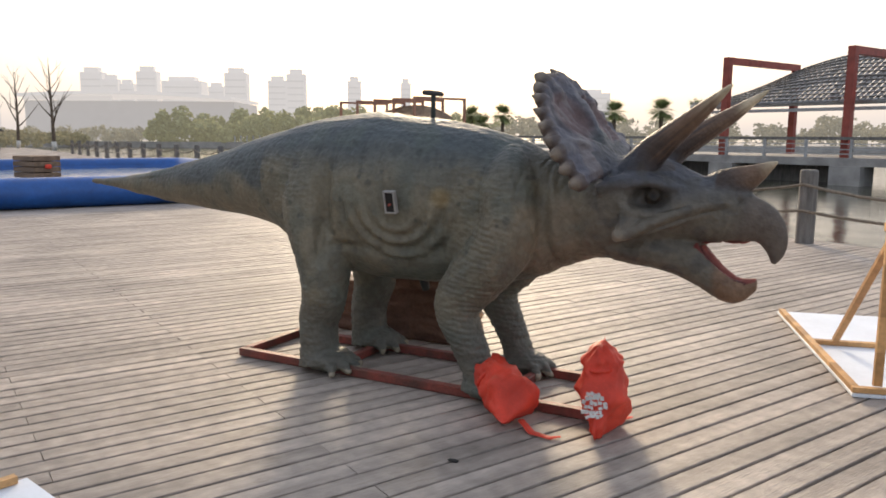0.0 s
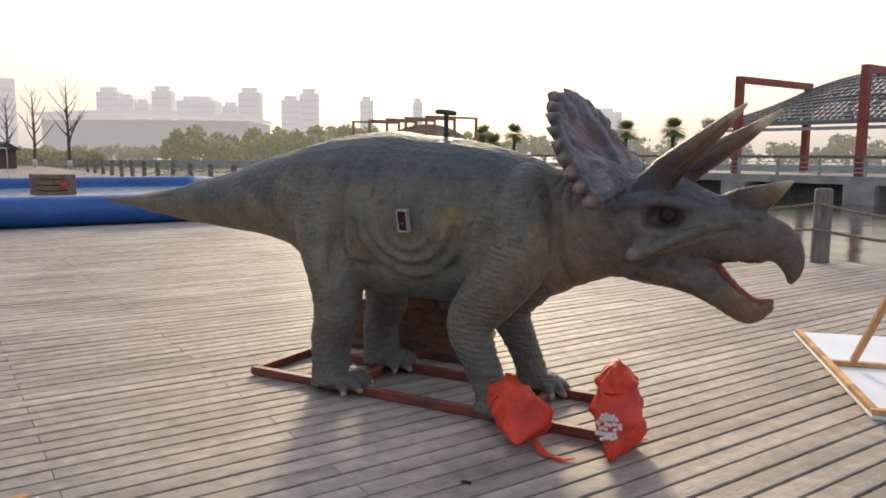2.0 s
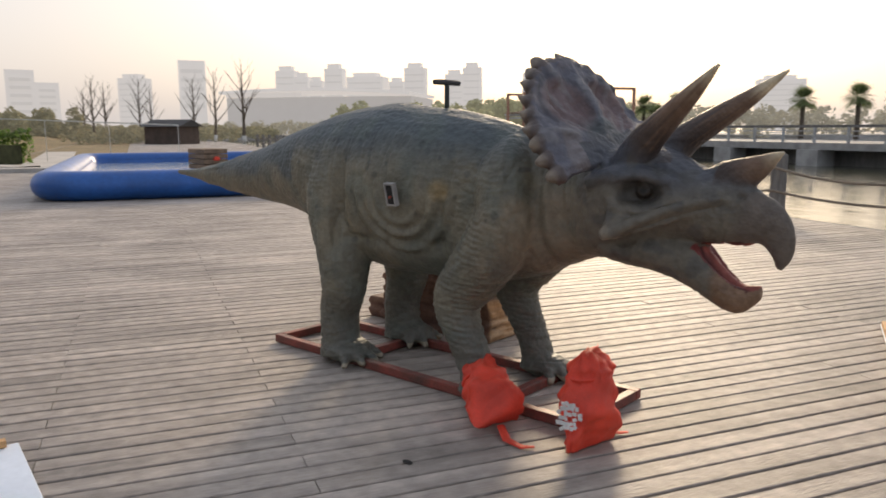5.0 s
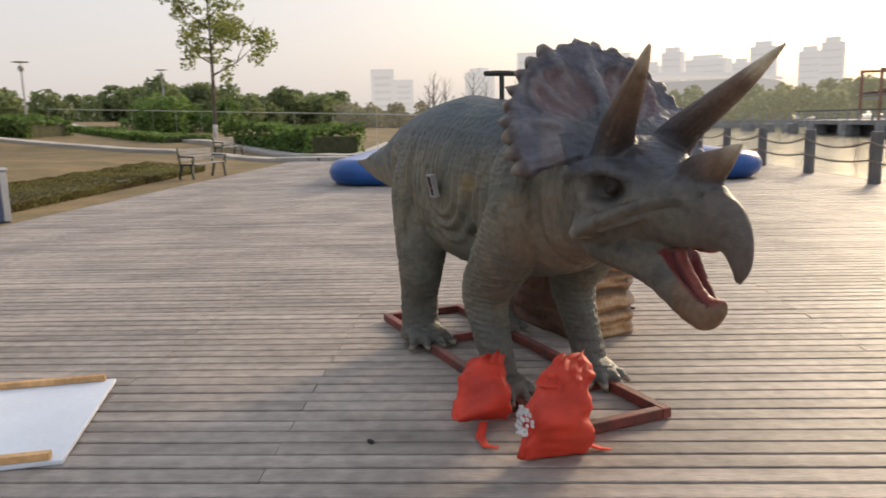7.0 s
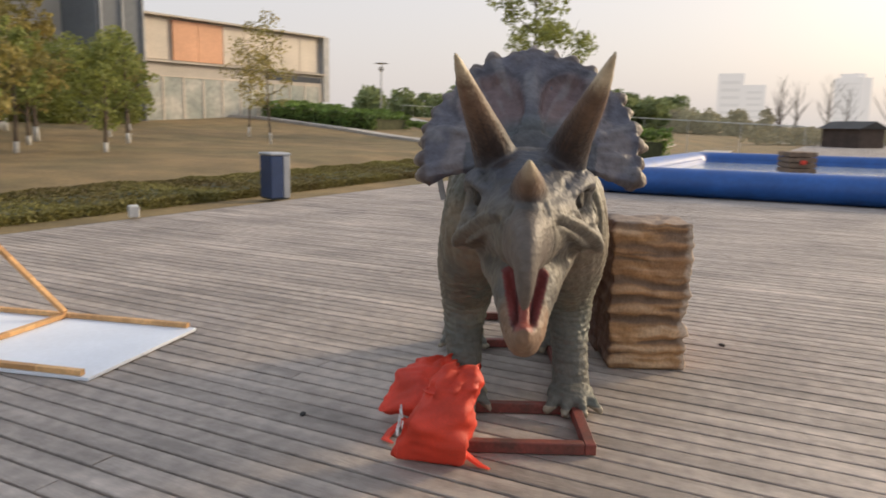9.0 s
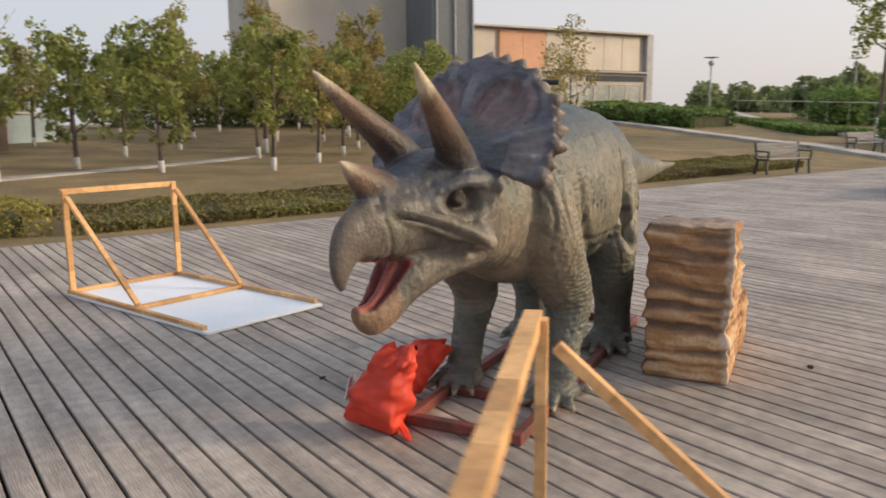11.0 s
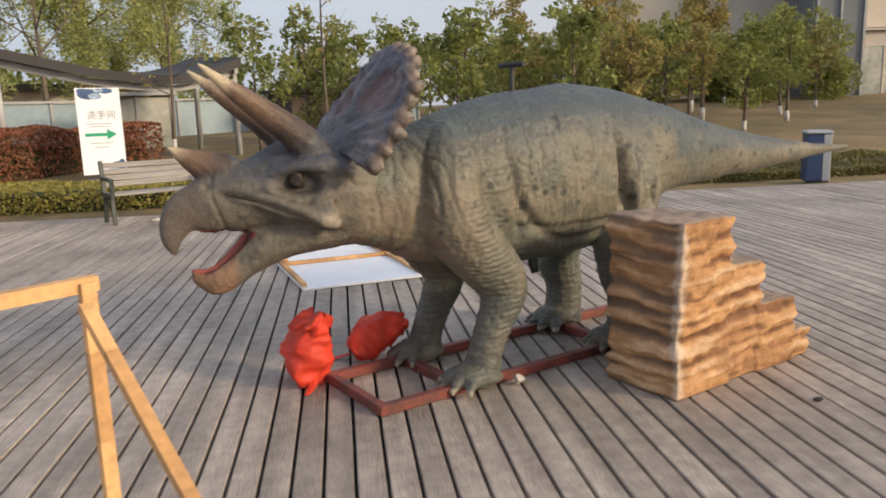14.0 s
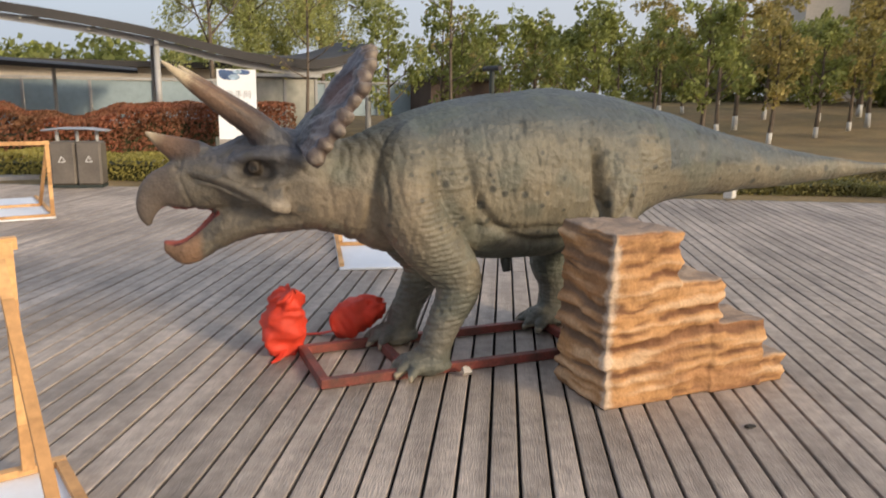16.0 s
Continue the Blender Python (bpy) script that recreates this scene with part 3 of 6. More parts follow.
    d += -0.014 * np.exp(-((belly_line / 0.024) ** 2)) * step(0.7, 0.85, x) * step(1.6, 1.45, x) * step(0.2, 0.3, side)
    fold = np.abs(np.hypot((x - 1.02) / 1.15, z - 1.16) - 0.46)
    d += (y > CY) * -0.026 * np.exp(-((fold / 0.027) ** 2)) * step(1.15, 1.0, z) * (x < 1.5) * (x > 0.55)
    groove = np.abs(x - (0.74 + 0.10 * (z - 0.9)))
    d += (-0.042 - 0.026 * (y > CY)) * np.exp(-((groove / 0.036) ** 2)) * step(0.62, 0.76, z) * step(1.34, 1.12, z) * step(0.2, 0.34, side)
    groove = np.abs(x - (1.50 + 0.22 * (z - 0.9)))
    d += -0.026 * np.exp(-((groove / 0.030) ** 2)) * step(0.70, 0.82, z) * step(1.35, 1.05, z) * step(0.15, 0.3, side)
    groove = np.abs(x - (2.06 - 0.10 * (z - 1.0)))
    d += -0.018 * np.exp(-((groove / 0.028) ** 2)) * step(0.6, 0.8, z) * step(1.3, 1.1, z)
    # eye hollow, nostril
    eye = np.sqrt((hx - 2.63) ** 2 + (hz - 1.153) ** 2)
    socket = np.hypot((hx - 2.61) / 0.112, (hz - 1.138) / 0.062)
    outer = step(0.07, 0.11, np.abs(hy)) * (1 - frill)
    d += -0.042 * step(1.0, 0.45, socket) * outer * step(0.024, 0.040, eye)
    d += 0.008 * np.exp(-(((socket - 1.25) / 0.2) ** 2)) * outer
    # cheek plate over the muzzle, swelling behind the beak, seam of the beak
    edge_z = np.interp(hx, [2.46, 2.54, 2.64, 2.75, 2.86, 2.96], [0.925, 0.945, 1.005, 1.060, 1.10, 1.12])
    on_face = outer * step(2.42, 2.50, hx) * step(2.98, 2.90, hx) * (hz > 0.86)
    d += on_face * (0.018 * step(-0.006, 0.010, hz - edge_z) * step(0.12, 0.03, hz - edge_z) - 0.020 * np.exp(-(((hz - edge_z + 0.022) / 0.020) ** 2)))
    seam = np.abs(hx - np.interp(hz, [0.9, 1.0, 1.1, 1.2], [2.90, 2.95, 2.985, 2.97]))
    d += -0.007 * np.exp(-((seam / 0.010) ** 2)) * (hz > 0.92) * (hz < 1.19)
    nost = np.sqrt((hx - 3.0) ** 2 + (hz - 1.145) ** 2)
    d += -0.022 * np.exp(-((nost / 0.017) ** 2)) * (np.abs(hy) > 0.04)
    ear = np.hypot((hx - 2.47) / 0.010, (hz - 1.03) / 0.026)
    d += -0.014 * step(1.3, 0.6, ear) * (np.abs(hy) > 0.1)
    # hollow of the mouth between the lips
    lips = 0.098 - 0.22 * np.clip(hx - 2.75, 0, 1)
    gape = step(2.79, 2.87, hx) * step(3.05, 2.97, hx) * step(0.0, 0.022, lips - np.abs(hy)) * (no[:, 2] > 0.3) * (hz > 0.70) * (hz < 0.94)
    d += -0.026 * gape * step(0.012, 0.040, np.abs(hy)) - 0.010 * gape
    # pitted hide on the head
    pit = fbm(hc, (30, 30, 30), 14.0)
    d += -0.003 * np.clip(pit - 0.12, 0, 1) * on_head * (1 - hard) * 2
    fr_ridge = fbm(hc, (13, 13, 13), 4.0)
    spread = fbm(np.c_[np.arctan2(hy, along) * 9, reach * 5, rel_frill * 4], (1, 1, 1), 19.0)
    d += (0.014 * fr_ridge + 0.016 * spread) * frill
    co2 = co + no * d[:, None]
    set_coords(me, co2)
    # paint
    n1, n2 = fbm(co, (2.2, 2.2, 2.2), 7.0), fbm(co, (6, 6, 6), 8.0)
    back = np.array((0.068, 0.082, 0.088))
    flankc = np.array((0.138, 0.128, 0.096))
    belly = np.array((0.112, 0.122, 0.098))
    col = lerp(np.tile(flankc, (len(co), 1)), back, step(1.16, 1.43, z + 0.08 * n1 + 0.04 * n2))
    tail_line = step(0.05, 0.10, (z - (1.02 + 0.05 * n1)) * (x < 0.2))
    col = lerp(col, back, tail_line * 0.85)
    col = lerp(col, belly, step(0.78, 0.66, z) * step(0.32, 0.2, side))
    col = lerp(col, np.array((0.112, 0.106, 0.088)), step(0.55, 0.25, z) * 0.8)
    # paler rubbed ochre over the swell of belly, shoulder and thigh
    rub = np.clip(lo * 1.6 + 0.5 * fbm(co, (11, 11, 11), 17.0), 0, 1)
    col = lerp(col, np.array((0.205, 0.176, 0.122)), rub * 0.7 * (1 - on_head) * step(1.36, 1.15, z) * step(0.3, 0.6, z))
    # tan throat, neck and lower flank
    tanned = step(1.70, 1.95, x + 0.1 * n1) * step(2.62, 2.45, x) * step(1.16, 1.02, z + 0.06 * n2) * step(0.62, 0.74, z)
    col = lerp(col, np.array((0.215, 0.160, 0.112)), tanned * 0.52 * (1 - frill))
    col = lerp(col, np.array((0.200, 0.168, 0.112)), step(1.16, 1.02, z + 0.10 * n1) * step(0.74, 0.86, z) * trunk * 0.38)
    # green blotches and dark spots
    col = lerp(col, np.array((0.090, 0.108, 0.092)), step(0.0, 0.5, n2) * 0.45 * (1 - on_head))
    rnd = random.Random(5)
    spots = np.zeros(len(co))
    for _ in range(150):
        sx, sz, sr, ss = rnd.uniform(-1.2, 2.0), rnd.uniform(0.75, 1.42), rnd.uniform(0.008, 0.020), rnd.choice((-1, 1))
        spots = np.maximum(spots, step(1.5, 0.7, np.hypot(x - sx, z - sz) / sr) * ((y - CY) * ss > 0))
    col = lerp(col, np.array((0.035, 0.040, 0.038)), spots * np.where(y > CY, 0.78, 0.5) * (1 - on_head))
    for k in range(13):
        sx, sz, sr = -0.35 + 0.17 * k + rnd.uniform(-.05, .05), 1.30 - 0.30 * max(0.0, 0.35 - 0.17 * k) + rnd.uniform(-.05, .05), rnd.uniform(.022, .036)
        blot = step(1.4, 0.5, np.hypot(x - sx, z - sz) / sr + 0.5 * n2)
        col = lerp(col, np.array((0.050, 0.056, 0.054)), blot * 0.5 * trunk * step(0.1, 0.2, side))
    # one worn ochre patch on the shoulder, dull rust under the arm
    col = lerp(col, np.array((0.24, 0.17, 0.075)), step(0.075, 0.02, np.hypot(x - 1.50, z - 1.10) + 0.02 * n2) * 0.7 * (y < CY))
    # head
    headc = np.array((0.124, 0.106, 0.083))
    col = lerp(col, headc, on_head * 0.85)
    col = lerp(col, np.array((0.066, 0.068, 0.080)), on_head * step(1.10, 1.24, hz + 0.05 * n2))
    # dark mottling over the muzzle, pale crust on the cheek points
    col = lerp(col, np.array((0.070, 0.066, 0.060)), on_head * step(0.10, 0.42, fbm(hc, (15, 15, 15), 23.0)) * 0.65)
    tip = np.sqrt((hx - 2.50) ** 2 + (np.abs(hy) - 0.255) ** 2 + (hz - 0.955) ** 2)
    col = lerp(col, np.array((0.27, 0.23, 0.18)), step(0.07, 0.03, tip + 0.02 * n2) * 0.7)
    frillc = lerp(np.tile(np.array((0.095, 0.092, 0.112)), (len(co), 1)), np.array((0.21, 0.175, 0.16)), step(0.05, 0.35, n2) * 0.5)
    phi = np.abs(np.arctan2(hy, along))
    win = step(1.0, 0.75, np.hypot((phi - 0.50) / 0.45, (reach / (0.47 + 0.13 * np.cos(phi)) - 0.57) / 0.36))
    frillc = lerp(frillc, np.array((0.158, 0.102, 0.096)), win * 0.8 * (no[:, 0] > -0.1))
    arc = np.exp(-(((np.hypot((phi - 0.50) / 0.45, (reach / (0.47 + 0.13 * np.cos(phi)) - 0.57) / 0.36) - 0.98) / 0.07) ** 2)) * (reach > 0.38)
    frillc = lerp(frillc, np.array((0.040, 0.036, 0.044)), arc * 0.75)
    frillc = lerp(frillc, np.array((0.20, 0.19, 0.19)), step(0.12, 0.45, spread) * 0.45)
    col = lerp(col, frillc, frill)
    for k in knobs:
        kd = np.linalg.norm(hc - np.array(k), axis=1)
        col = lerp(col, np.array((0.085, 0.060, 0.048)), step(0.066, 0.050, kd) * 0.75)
        col = lerp(col, np.array((0.34, 0.28, 0.21)), step(0.040, 0.016, kd + 0.01 * n2) * 0.6)
    beak = step(2.93, 3.03, hx + 0.3 * (1.0 - hz) * (hz > 0.87)) * (hz < 1.16)
    col = lerp(col, np.array((0.112, 0.090, 0.074)), beak * (hz > 0.845))
    col = lerp(col, np.array((0.205, 0.120, 0.072)), step(2.87, 2.92, hx) * (hz <= 0.845) * 0.9)
    # horns: dark at the root, cream at the tip
    hh, horn, streak = np.zeros(len(co)), np.zeros(len(co)), np.zeros(len(co))
    for s in (-1, 1):
        axis = np.array((2.974 + .028 * (s + 1) - 2.50, s * (.257 - .115), 1.662 - 1.24))
        t = ((hc - np.array((2.50, s * .115, 1.24))) @ axis) / (axis @ axis)
        dist = np.linalg.norm(hc - np.array((2.50, s * .115, 1.24)) - t[:, None] * axis, axis=1)
        on = (t > 0.08) & (dist < 0.115) & (hx > 2.50) & (hz > 1.27) & (frill < 0.5)
        hh = np.where(on, np.clip(t, 0, 1), hh)
        horn = np.where(on, step(0.10, 0.30, t + 0.06 * n2), horn)
        streak = np.where(on, fbm(np.c_[t * 2.0, np.arctan2(hy - s * (0.115 + 0.142 * t), hz - 1.24 - 0.422 * t) * 5, 0 * t], (1, 1, 1), 29.0), streak)
    axis = np.array((3.138 - 2.86, 0, 1.326 - 1.15))
    t = ((hc - np.array((2.86, 0, 1.15))) @ axis) / (axis @ axis)
    nh = (hx > 2.88) & (hz > 1.17)
    hh = np.where(nh, np.clip(t, 0.2, 1), hh)
    horn = np.where(nh, step(1.17, 1.23, hz + 0.02 * n2), horn)
    hornc = lerp(np.tile(np.array((0.060, 0.042, 0.035)), (len(co), 1)), np.array((0.150, 0.092, 0.060)), step(0.3, 0.65, hh + 0.25 * streak))
    hornc = lerp(hornc, np.array((0.50, 0.41, 0.28)), step(0.68, 0.98, hh + 0.05 * n2 + 0.12 * streak))
    col = lerp(col, hornc, horn)
    # mouth lining
    nz = no[:, 2]
    upper_line = 0.965 - 0.02 * step(2.6, 3.1, hx)
    mouth = (hx > 2.80) & (hx < 3.08) & (hz < upper_line) & (np.abs(hy) < lips) & ((nz > 0.35) & (hz > 0.71) | (nz < -0.5) & (hz > 0.87) & (np.abs(hy) < 0.045))
    col = lerp(col, np.array((0.17, 0.034, 0.030)), mouth.astype(float))
    col = lerp(col, np.array((0.27, 0.070, 0.052)), mouth * step(0.034, 0.024, np.abs(hy)))
    # dark lines painted along the tongue for the shade of its grooves
    col = lerp(col, np.array((0.06, 0.014, 0.012)), mouth * np.exp(-(((np.abs(hy) - 0.038) / 0.007) ** 2)))
    # shade of the eye hollow, painted in as a darker colour
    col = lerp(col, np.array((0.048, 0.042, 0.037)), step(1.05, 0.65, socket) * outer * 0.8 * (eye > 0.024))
    col = lerp(col, np.array((0.026, 0.019, 0.013)), step(0.044, 0.032, eye) * (np.abs(hy) > 0.12))
    col = lerp(col, np.array((0.008, 0.007, 0.006)), step(0.016, 0.011, eye) * (np.abs(hy) > 0.13))
    # claws
    for fx in (1.76, .68):
        claw = (z < 0.055) & (x > fx + 0.135) & (x < fx + 0.25)
        col = lerp(col, np.array((0.33, 0.28, 0.20)), claw * 0.8)
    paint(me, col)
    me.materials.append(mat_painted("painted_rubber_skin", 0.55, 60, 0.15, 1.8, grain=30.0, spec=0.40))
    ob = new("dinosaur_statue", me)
    tagged(ob, "life-like grey-green horned dinosaur statue with bony frill and open beak", "dinosaur statue")


build_dino()

# ---- things beside the dinosaur ----


def build_base_frame():
    t = thing("base_frame", "rusty dark-red welded steel base frame lying on the deck", "base frame")
    w, h, z = 0.05, 0.055, 0.004
    for x0, y0, x1, y1 in ((0, 0, 2.36, w), (0, .62 - w, 2.36, .62), (0, w + .002, w, .618 - w), (2.36 - w, w + .002, 2.36, .618 - w), (.70, w + .002, .70 + w, .618 - w), (1.84, w + .002, 1.84 + w, .618 - w)):
        bm = bmesh.new()
        box(bm, x0, y0, z, x1, y1, h)
        part("bar", bm, M_FRAME, t, bevel=0.004)


build_base_frame()


def build_handlebar():
    t = thing("handlebar", "dark brown T-shaped grab handle fixed on the dinosaur's back", "handlebar", pose(1.27, CY, 1.50))
    bm = bmesh.new()
    tube(bm, [(0, 0, 0), (0, 0, .165)], .014, 10)
    part("post", bm, M_IRON, t, smooth=False)
    bm = bmesh.new()
    tube(bm, [(0, -.105, .172), (0, -.05, .174), (0, .05, .174), (0, .105, .172)], [.014, .016, .016, .014], 10)
    part("grip", bm, M_ROOF, t)


build_handlebar()


def build_hatch():
    t = thing("service_hatch", "small dark service hatch with a pale rim in the flank", "hatch", pose(1.24, -.125, 1.07, 12, 0, 0))
    bm = bmesh.new()
    for b in ((-.034, 0, -.062, -.026, .03, .062), (.026, 0, -.062, .034, .03, .062), (-.026, 0, .054, .026, .03, .062), (-.026, 0, -.062, .026, .03, -.054)):
        box(bm, *b)
    part("rim", bm, M_CONC, t)
    bm = bmesh.new()
    box(bm, -.0255, .008, -.0535, .0255, .03, .0535)
    panel = part("panel", bm, M_UNDER, t)
    bm = bmesh.new()
    tube(bm, [(0, .008, -.012), (0, -.004, -.012)], .007, 10)
    part("switch", bm, M_RUST, panel, "small red switch")


build_hatch()


def build_rock():
    """Three strata steps of moulded imitation rock."""
    bm = bmesh.new()
    for b in ((.70, .90, 0, 1.12, 1.36, .885), (.40, .885, 0, .78, 1.345, .615), (.11, .90, 0, .46, 1.36, .37), (-.06, .93, 0, .14, 1.34, .15)):
        box(bm, *b)
    me = remeshed("rock_steps", bm, 0.0115, 7)
    co, no = coords(me), normals(me)
    x, y, z = co.T
    warp = fbm(co, (2.6, 2.6, 1.2), 2.0) + 0.35 * fbm(co, (8, 8, 3), 2.5)
    zz = z + 0.020 * warp + 0.04 * x - 0.04 * y
    bands = fbm(np.c_[x * 1.0, y * 1.6, zz * 21], (1, 1, 1), 31.0)
    thin = fbm(np.c_[x * 2.2, y * 3.5, zz * 62], (1, 1, 1), 37.0)
    lobes = np.sin(zz * 58 + 2.2 * warp + 1.2 * np.sin(3 * x + 2 * y))
    lay = np.clip(1.25 * bands + 0.7 * thin + 0.45 * lobes, -1, 1)
    fine = fbm(co, (16, 16, 30), 6.0)
    big = fbm(co, (4, 4, 6), 12.0)
    side = 1 - np.abs(no[:, 2])
    end = np.abs(no[:, 0])
    d = side * ((0.012 + 0.009 * end) * lay + 0.008 * fine + 0.014 * big) + (1 - side) * (0.008 * fine + 0.012 * big)
    d *= step(0.0, 0.03, z) * 0.9 + 0.1
    co = co + no * d[:, None]
    lump = np.c_[fbm(co, (4.5, 4.5, 6), 41.0), fbm(co, (4.5, 4.5, 6), 52.0), 0.6 * fbm(co, (7, 7, 4), 63.0)]
    chip = np.c_[fbm(co, (14, 14, 16), 43.0), fbm(co, (14, 14, 16), 54.0), fbm(co, (14, 14, 16), 65.0)]
    co = co + (0.018 * lump + 0.010 * chip) * step(0.0, 0.06, z)[:, None]
    co[:, 2] = np.maximum(co[:, 2], 0.002)
    set_coords(me, co)
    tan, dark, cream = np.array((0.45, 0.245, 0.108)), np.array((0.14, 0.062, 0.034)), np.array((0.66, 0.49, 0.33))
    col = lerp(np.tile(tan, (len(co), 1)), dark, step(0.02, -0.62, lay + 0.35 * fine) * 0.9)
    col = lerp(col, cream, step(0.20, 0.85, lay + 0.4 * big) * 0.5)
    col = lerp(col, np.array((0.33, 0.17, 0.085)), step(0.05, 0.4, fbm(np.c_[x * 2, y * 2, zz * 9], (1, 1, 1), 71.0)) * 0.6)
    col = lerp(col, np.array((0.30, 0.25, 0.21)), step(0.6, 0.95, no[:, 2]) * 0.75)
    # end faces turned from the sun: their shade is darkened into the colour
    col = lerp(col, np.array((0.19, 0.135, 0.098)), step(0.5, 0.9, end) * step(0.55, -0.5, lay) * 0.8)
    # the back, towards the dinosaur, is coloured dark red-brown
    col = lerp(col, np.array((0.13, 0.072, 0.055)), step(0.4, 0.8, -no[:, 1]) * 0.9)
    col = lerp(col, np.array((0.60, 0.50, 0.40)), step(0.05, 0.02, np.hypot(x - 1.12, y - 1.36) + 0.03 * fine) * 0.6)
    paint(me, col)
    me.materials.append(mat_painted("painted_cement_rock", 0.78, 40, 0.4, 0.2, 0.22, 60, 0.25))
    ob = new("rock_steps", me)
    tagged(ob, "brown layered imitation-rock mounting steps standing on the deck", "rock steps")


build_rock()


def sack(bm, rings, m, seed):
    """A stuffed, gathered sack: rings of (z, half width, half depth, lean)."""
    rows = resample(rings, 5)
    made = []
    for z, a, b, lean in rows:
        ring = []
        for k in range(28):
            an = 2 * math.pi * k / 28
            c, s = math.cos(an), math.sin(an)
            c, s = math.copysign(abs(c) ** (0.55 + z), c), math.copysign(abs(s) ** 0.9, s)
            blunt = 1 + 0.75 * c * (1 - smoothstep(.04, .24, z))
            short = 1 - 0.26 * max(0.0, c) * (1 - smoothstep(.04, .24, z))
            p = Vector((a * c * short + lean, b * s * blunt, z))
            q = 0.024 * noise.noise(Vector((c * 2.2, s * 2.2, z * 9 + seed))) + 0.020 * noise.noise(Vector((c * 5, s * 5, z * 26 + seed))) + 0.015 * math.sin(an * 9 + seed + 7 * z) * smoothstep(.24, .36, z) + 0.007 * math.sin(an * 3 + 38 * z + seed) * smoothstep(.0, .2, z)
            p += Vector((c, s, 0)) * q
            p.z += 0.045 * noise.noise(Vector((c * 2.4, s * 2.4, seed + 5))) * smoothstep(.32, .42, z)
            w = m @ p
            w.z = max(w.z, .004)
            ring.append(bm.verts.new(w))
        made.append(ring)
    for r0, r1 in zip(made, made[1:]):
        for k in range(28):
            bm.faces.new((r0[k], r0[(k + 1) % 28], r1[(k + 1) % 28], r1[k]))
    bm.faces.new(made[0][::-1])
    bm.faces.new(made[-1])


def build_sacks():
    shape = [(0, .168, .03, 0), (.015, .188, .050, 0), (.06, .180, .084, 0), (.12, .164, .110, .004), (.19, .148, .124, .012), (.25, .132, .120, .022), (.30, .114, .102, .036), (.325, .104, .094, .046), (.365, .104, .086, .062), (.40, .096, .064, .080), (.43, .072, .030, .098)]
    for m, seed, label, cords in (
        (pose(2.455, -.085, .004, -6, 5, 94) @ Matrix.Scale(.95, 4), 1.0, "bright red drawstring sack standing on the deck by the frame corner", [(2.44, .03, .05), (2.47, .075, .022), (2.505, .11, .012), (2.535, .145, .012)]),
        (pose(2.09, -.225, .075, -63, -6, 72) @ Matrix.Scale(.85, 4), 7.0, "bright red drawstring sack slumped against the dinosaur's forefoot", [(2.08, -.24, .04), (2.16, -.30, .012), (2.26, -.32, .012), (2.30, -.28, .012)]),
    ):
        t = thing("sack", label, "sack", group="red sacks")
        bm = bmesh.new()
        sack(bm, shape, m, seed)
        body = part("body", bm, M_BAG, t, smooth=True)
        bm = bmesh.new()
        ring = [m @ Vector((.088 * math.cos(a) + .01, .066 * math.sin(a), .318)) for a in np.linspace(0, 2 * math.pi, 17)]
        tube(bm, ring, .008, 6)
        part("drawstring", bm, M_BAG, body)
        bm = bmesh.new()
        tube(bm, cords, [.012, .014, .012, .006], 6, True, (1.6, .5))
        part("cord_end", bm, M_BAG, t)
        if seed == 1.0:
            bm = bmesh.new()
            rnd = random.Random(3)
            for z0, half in ((.225, .030), (.205, .045), (.182, .058), (.160, .060), (.138, .052), (.118, .036)):
                y0 = -half
                while y0 < half:
                    wd = rnd.uniform(.012, .024)
                    edge = -.186 + .10 * max(0, z0 - .08) + .6 * y0 * y0 / .12 - .004
                    if rnd.random() < .93:
                        beam(bm, m @ Vector((edge, y0, z0)), m @ Vector((edge, y0 + wd * .85, z0 + rnd.uniform(-.011, .011))), .005, rnd.uniform(.013, .021))
                    y0 += wd
            tagged(part("print", bm, M_WHITE, body, "smudged white printing"), kind="stuff")


build_sacks()


M_PINE = mat_painted("finger_jointed_pine", 0.6, 30, 0.25, 0.0, 0.22, 34, 0.35)


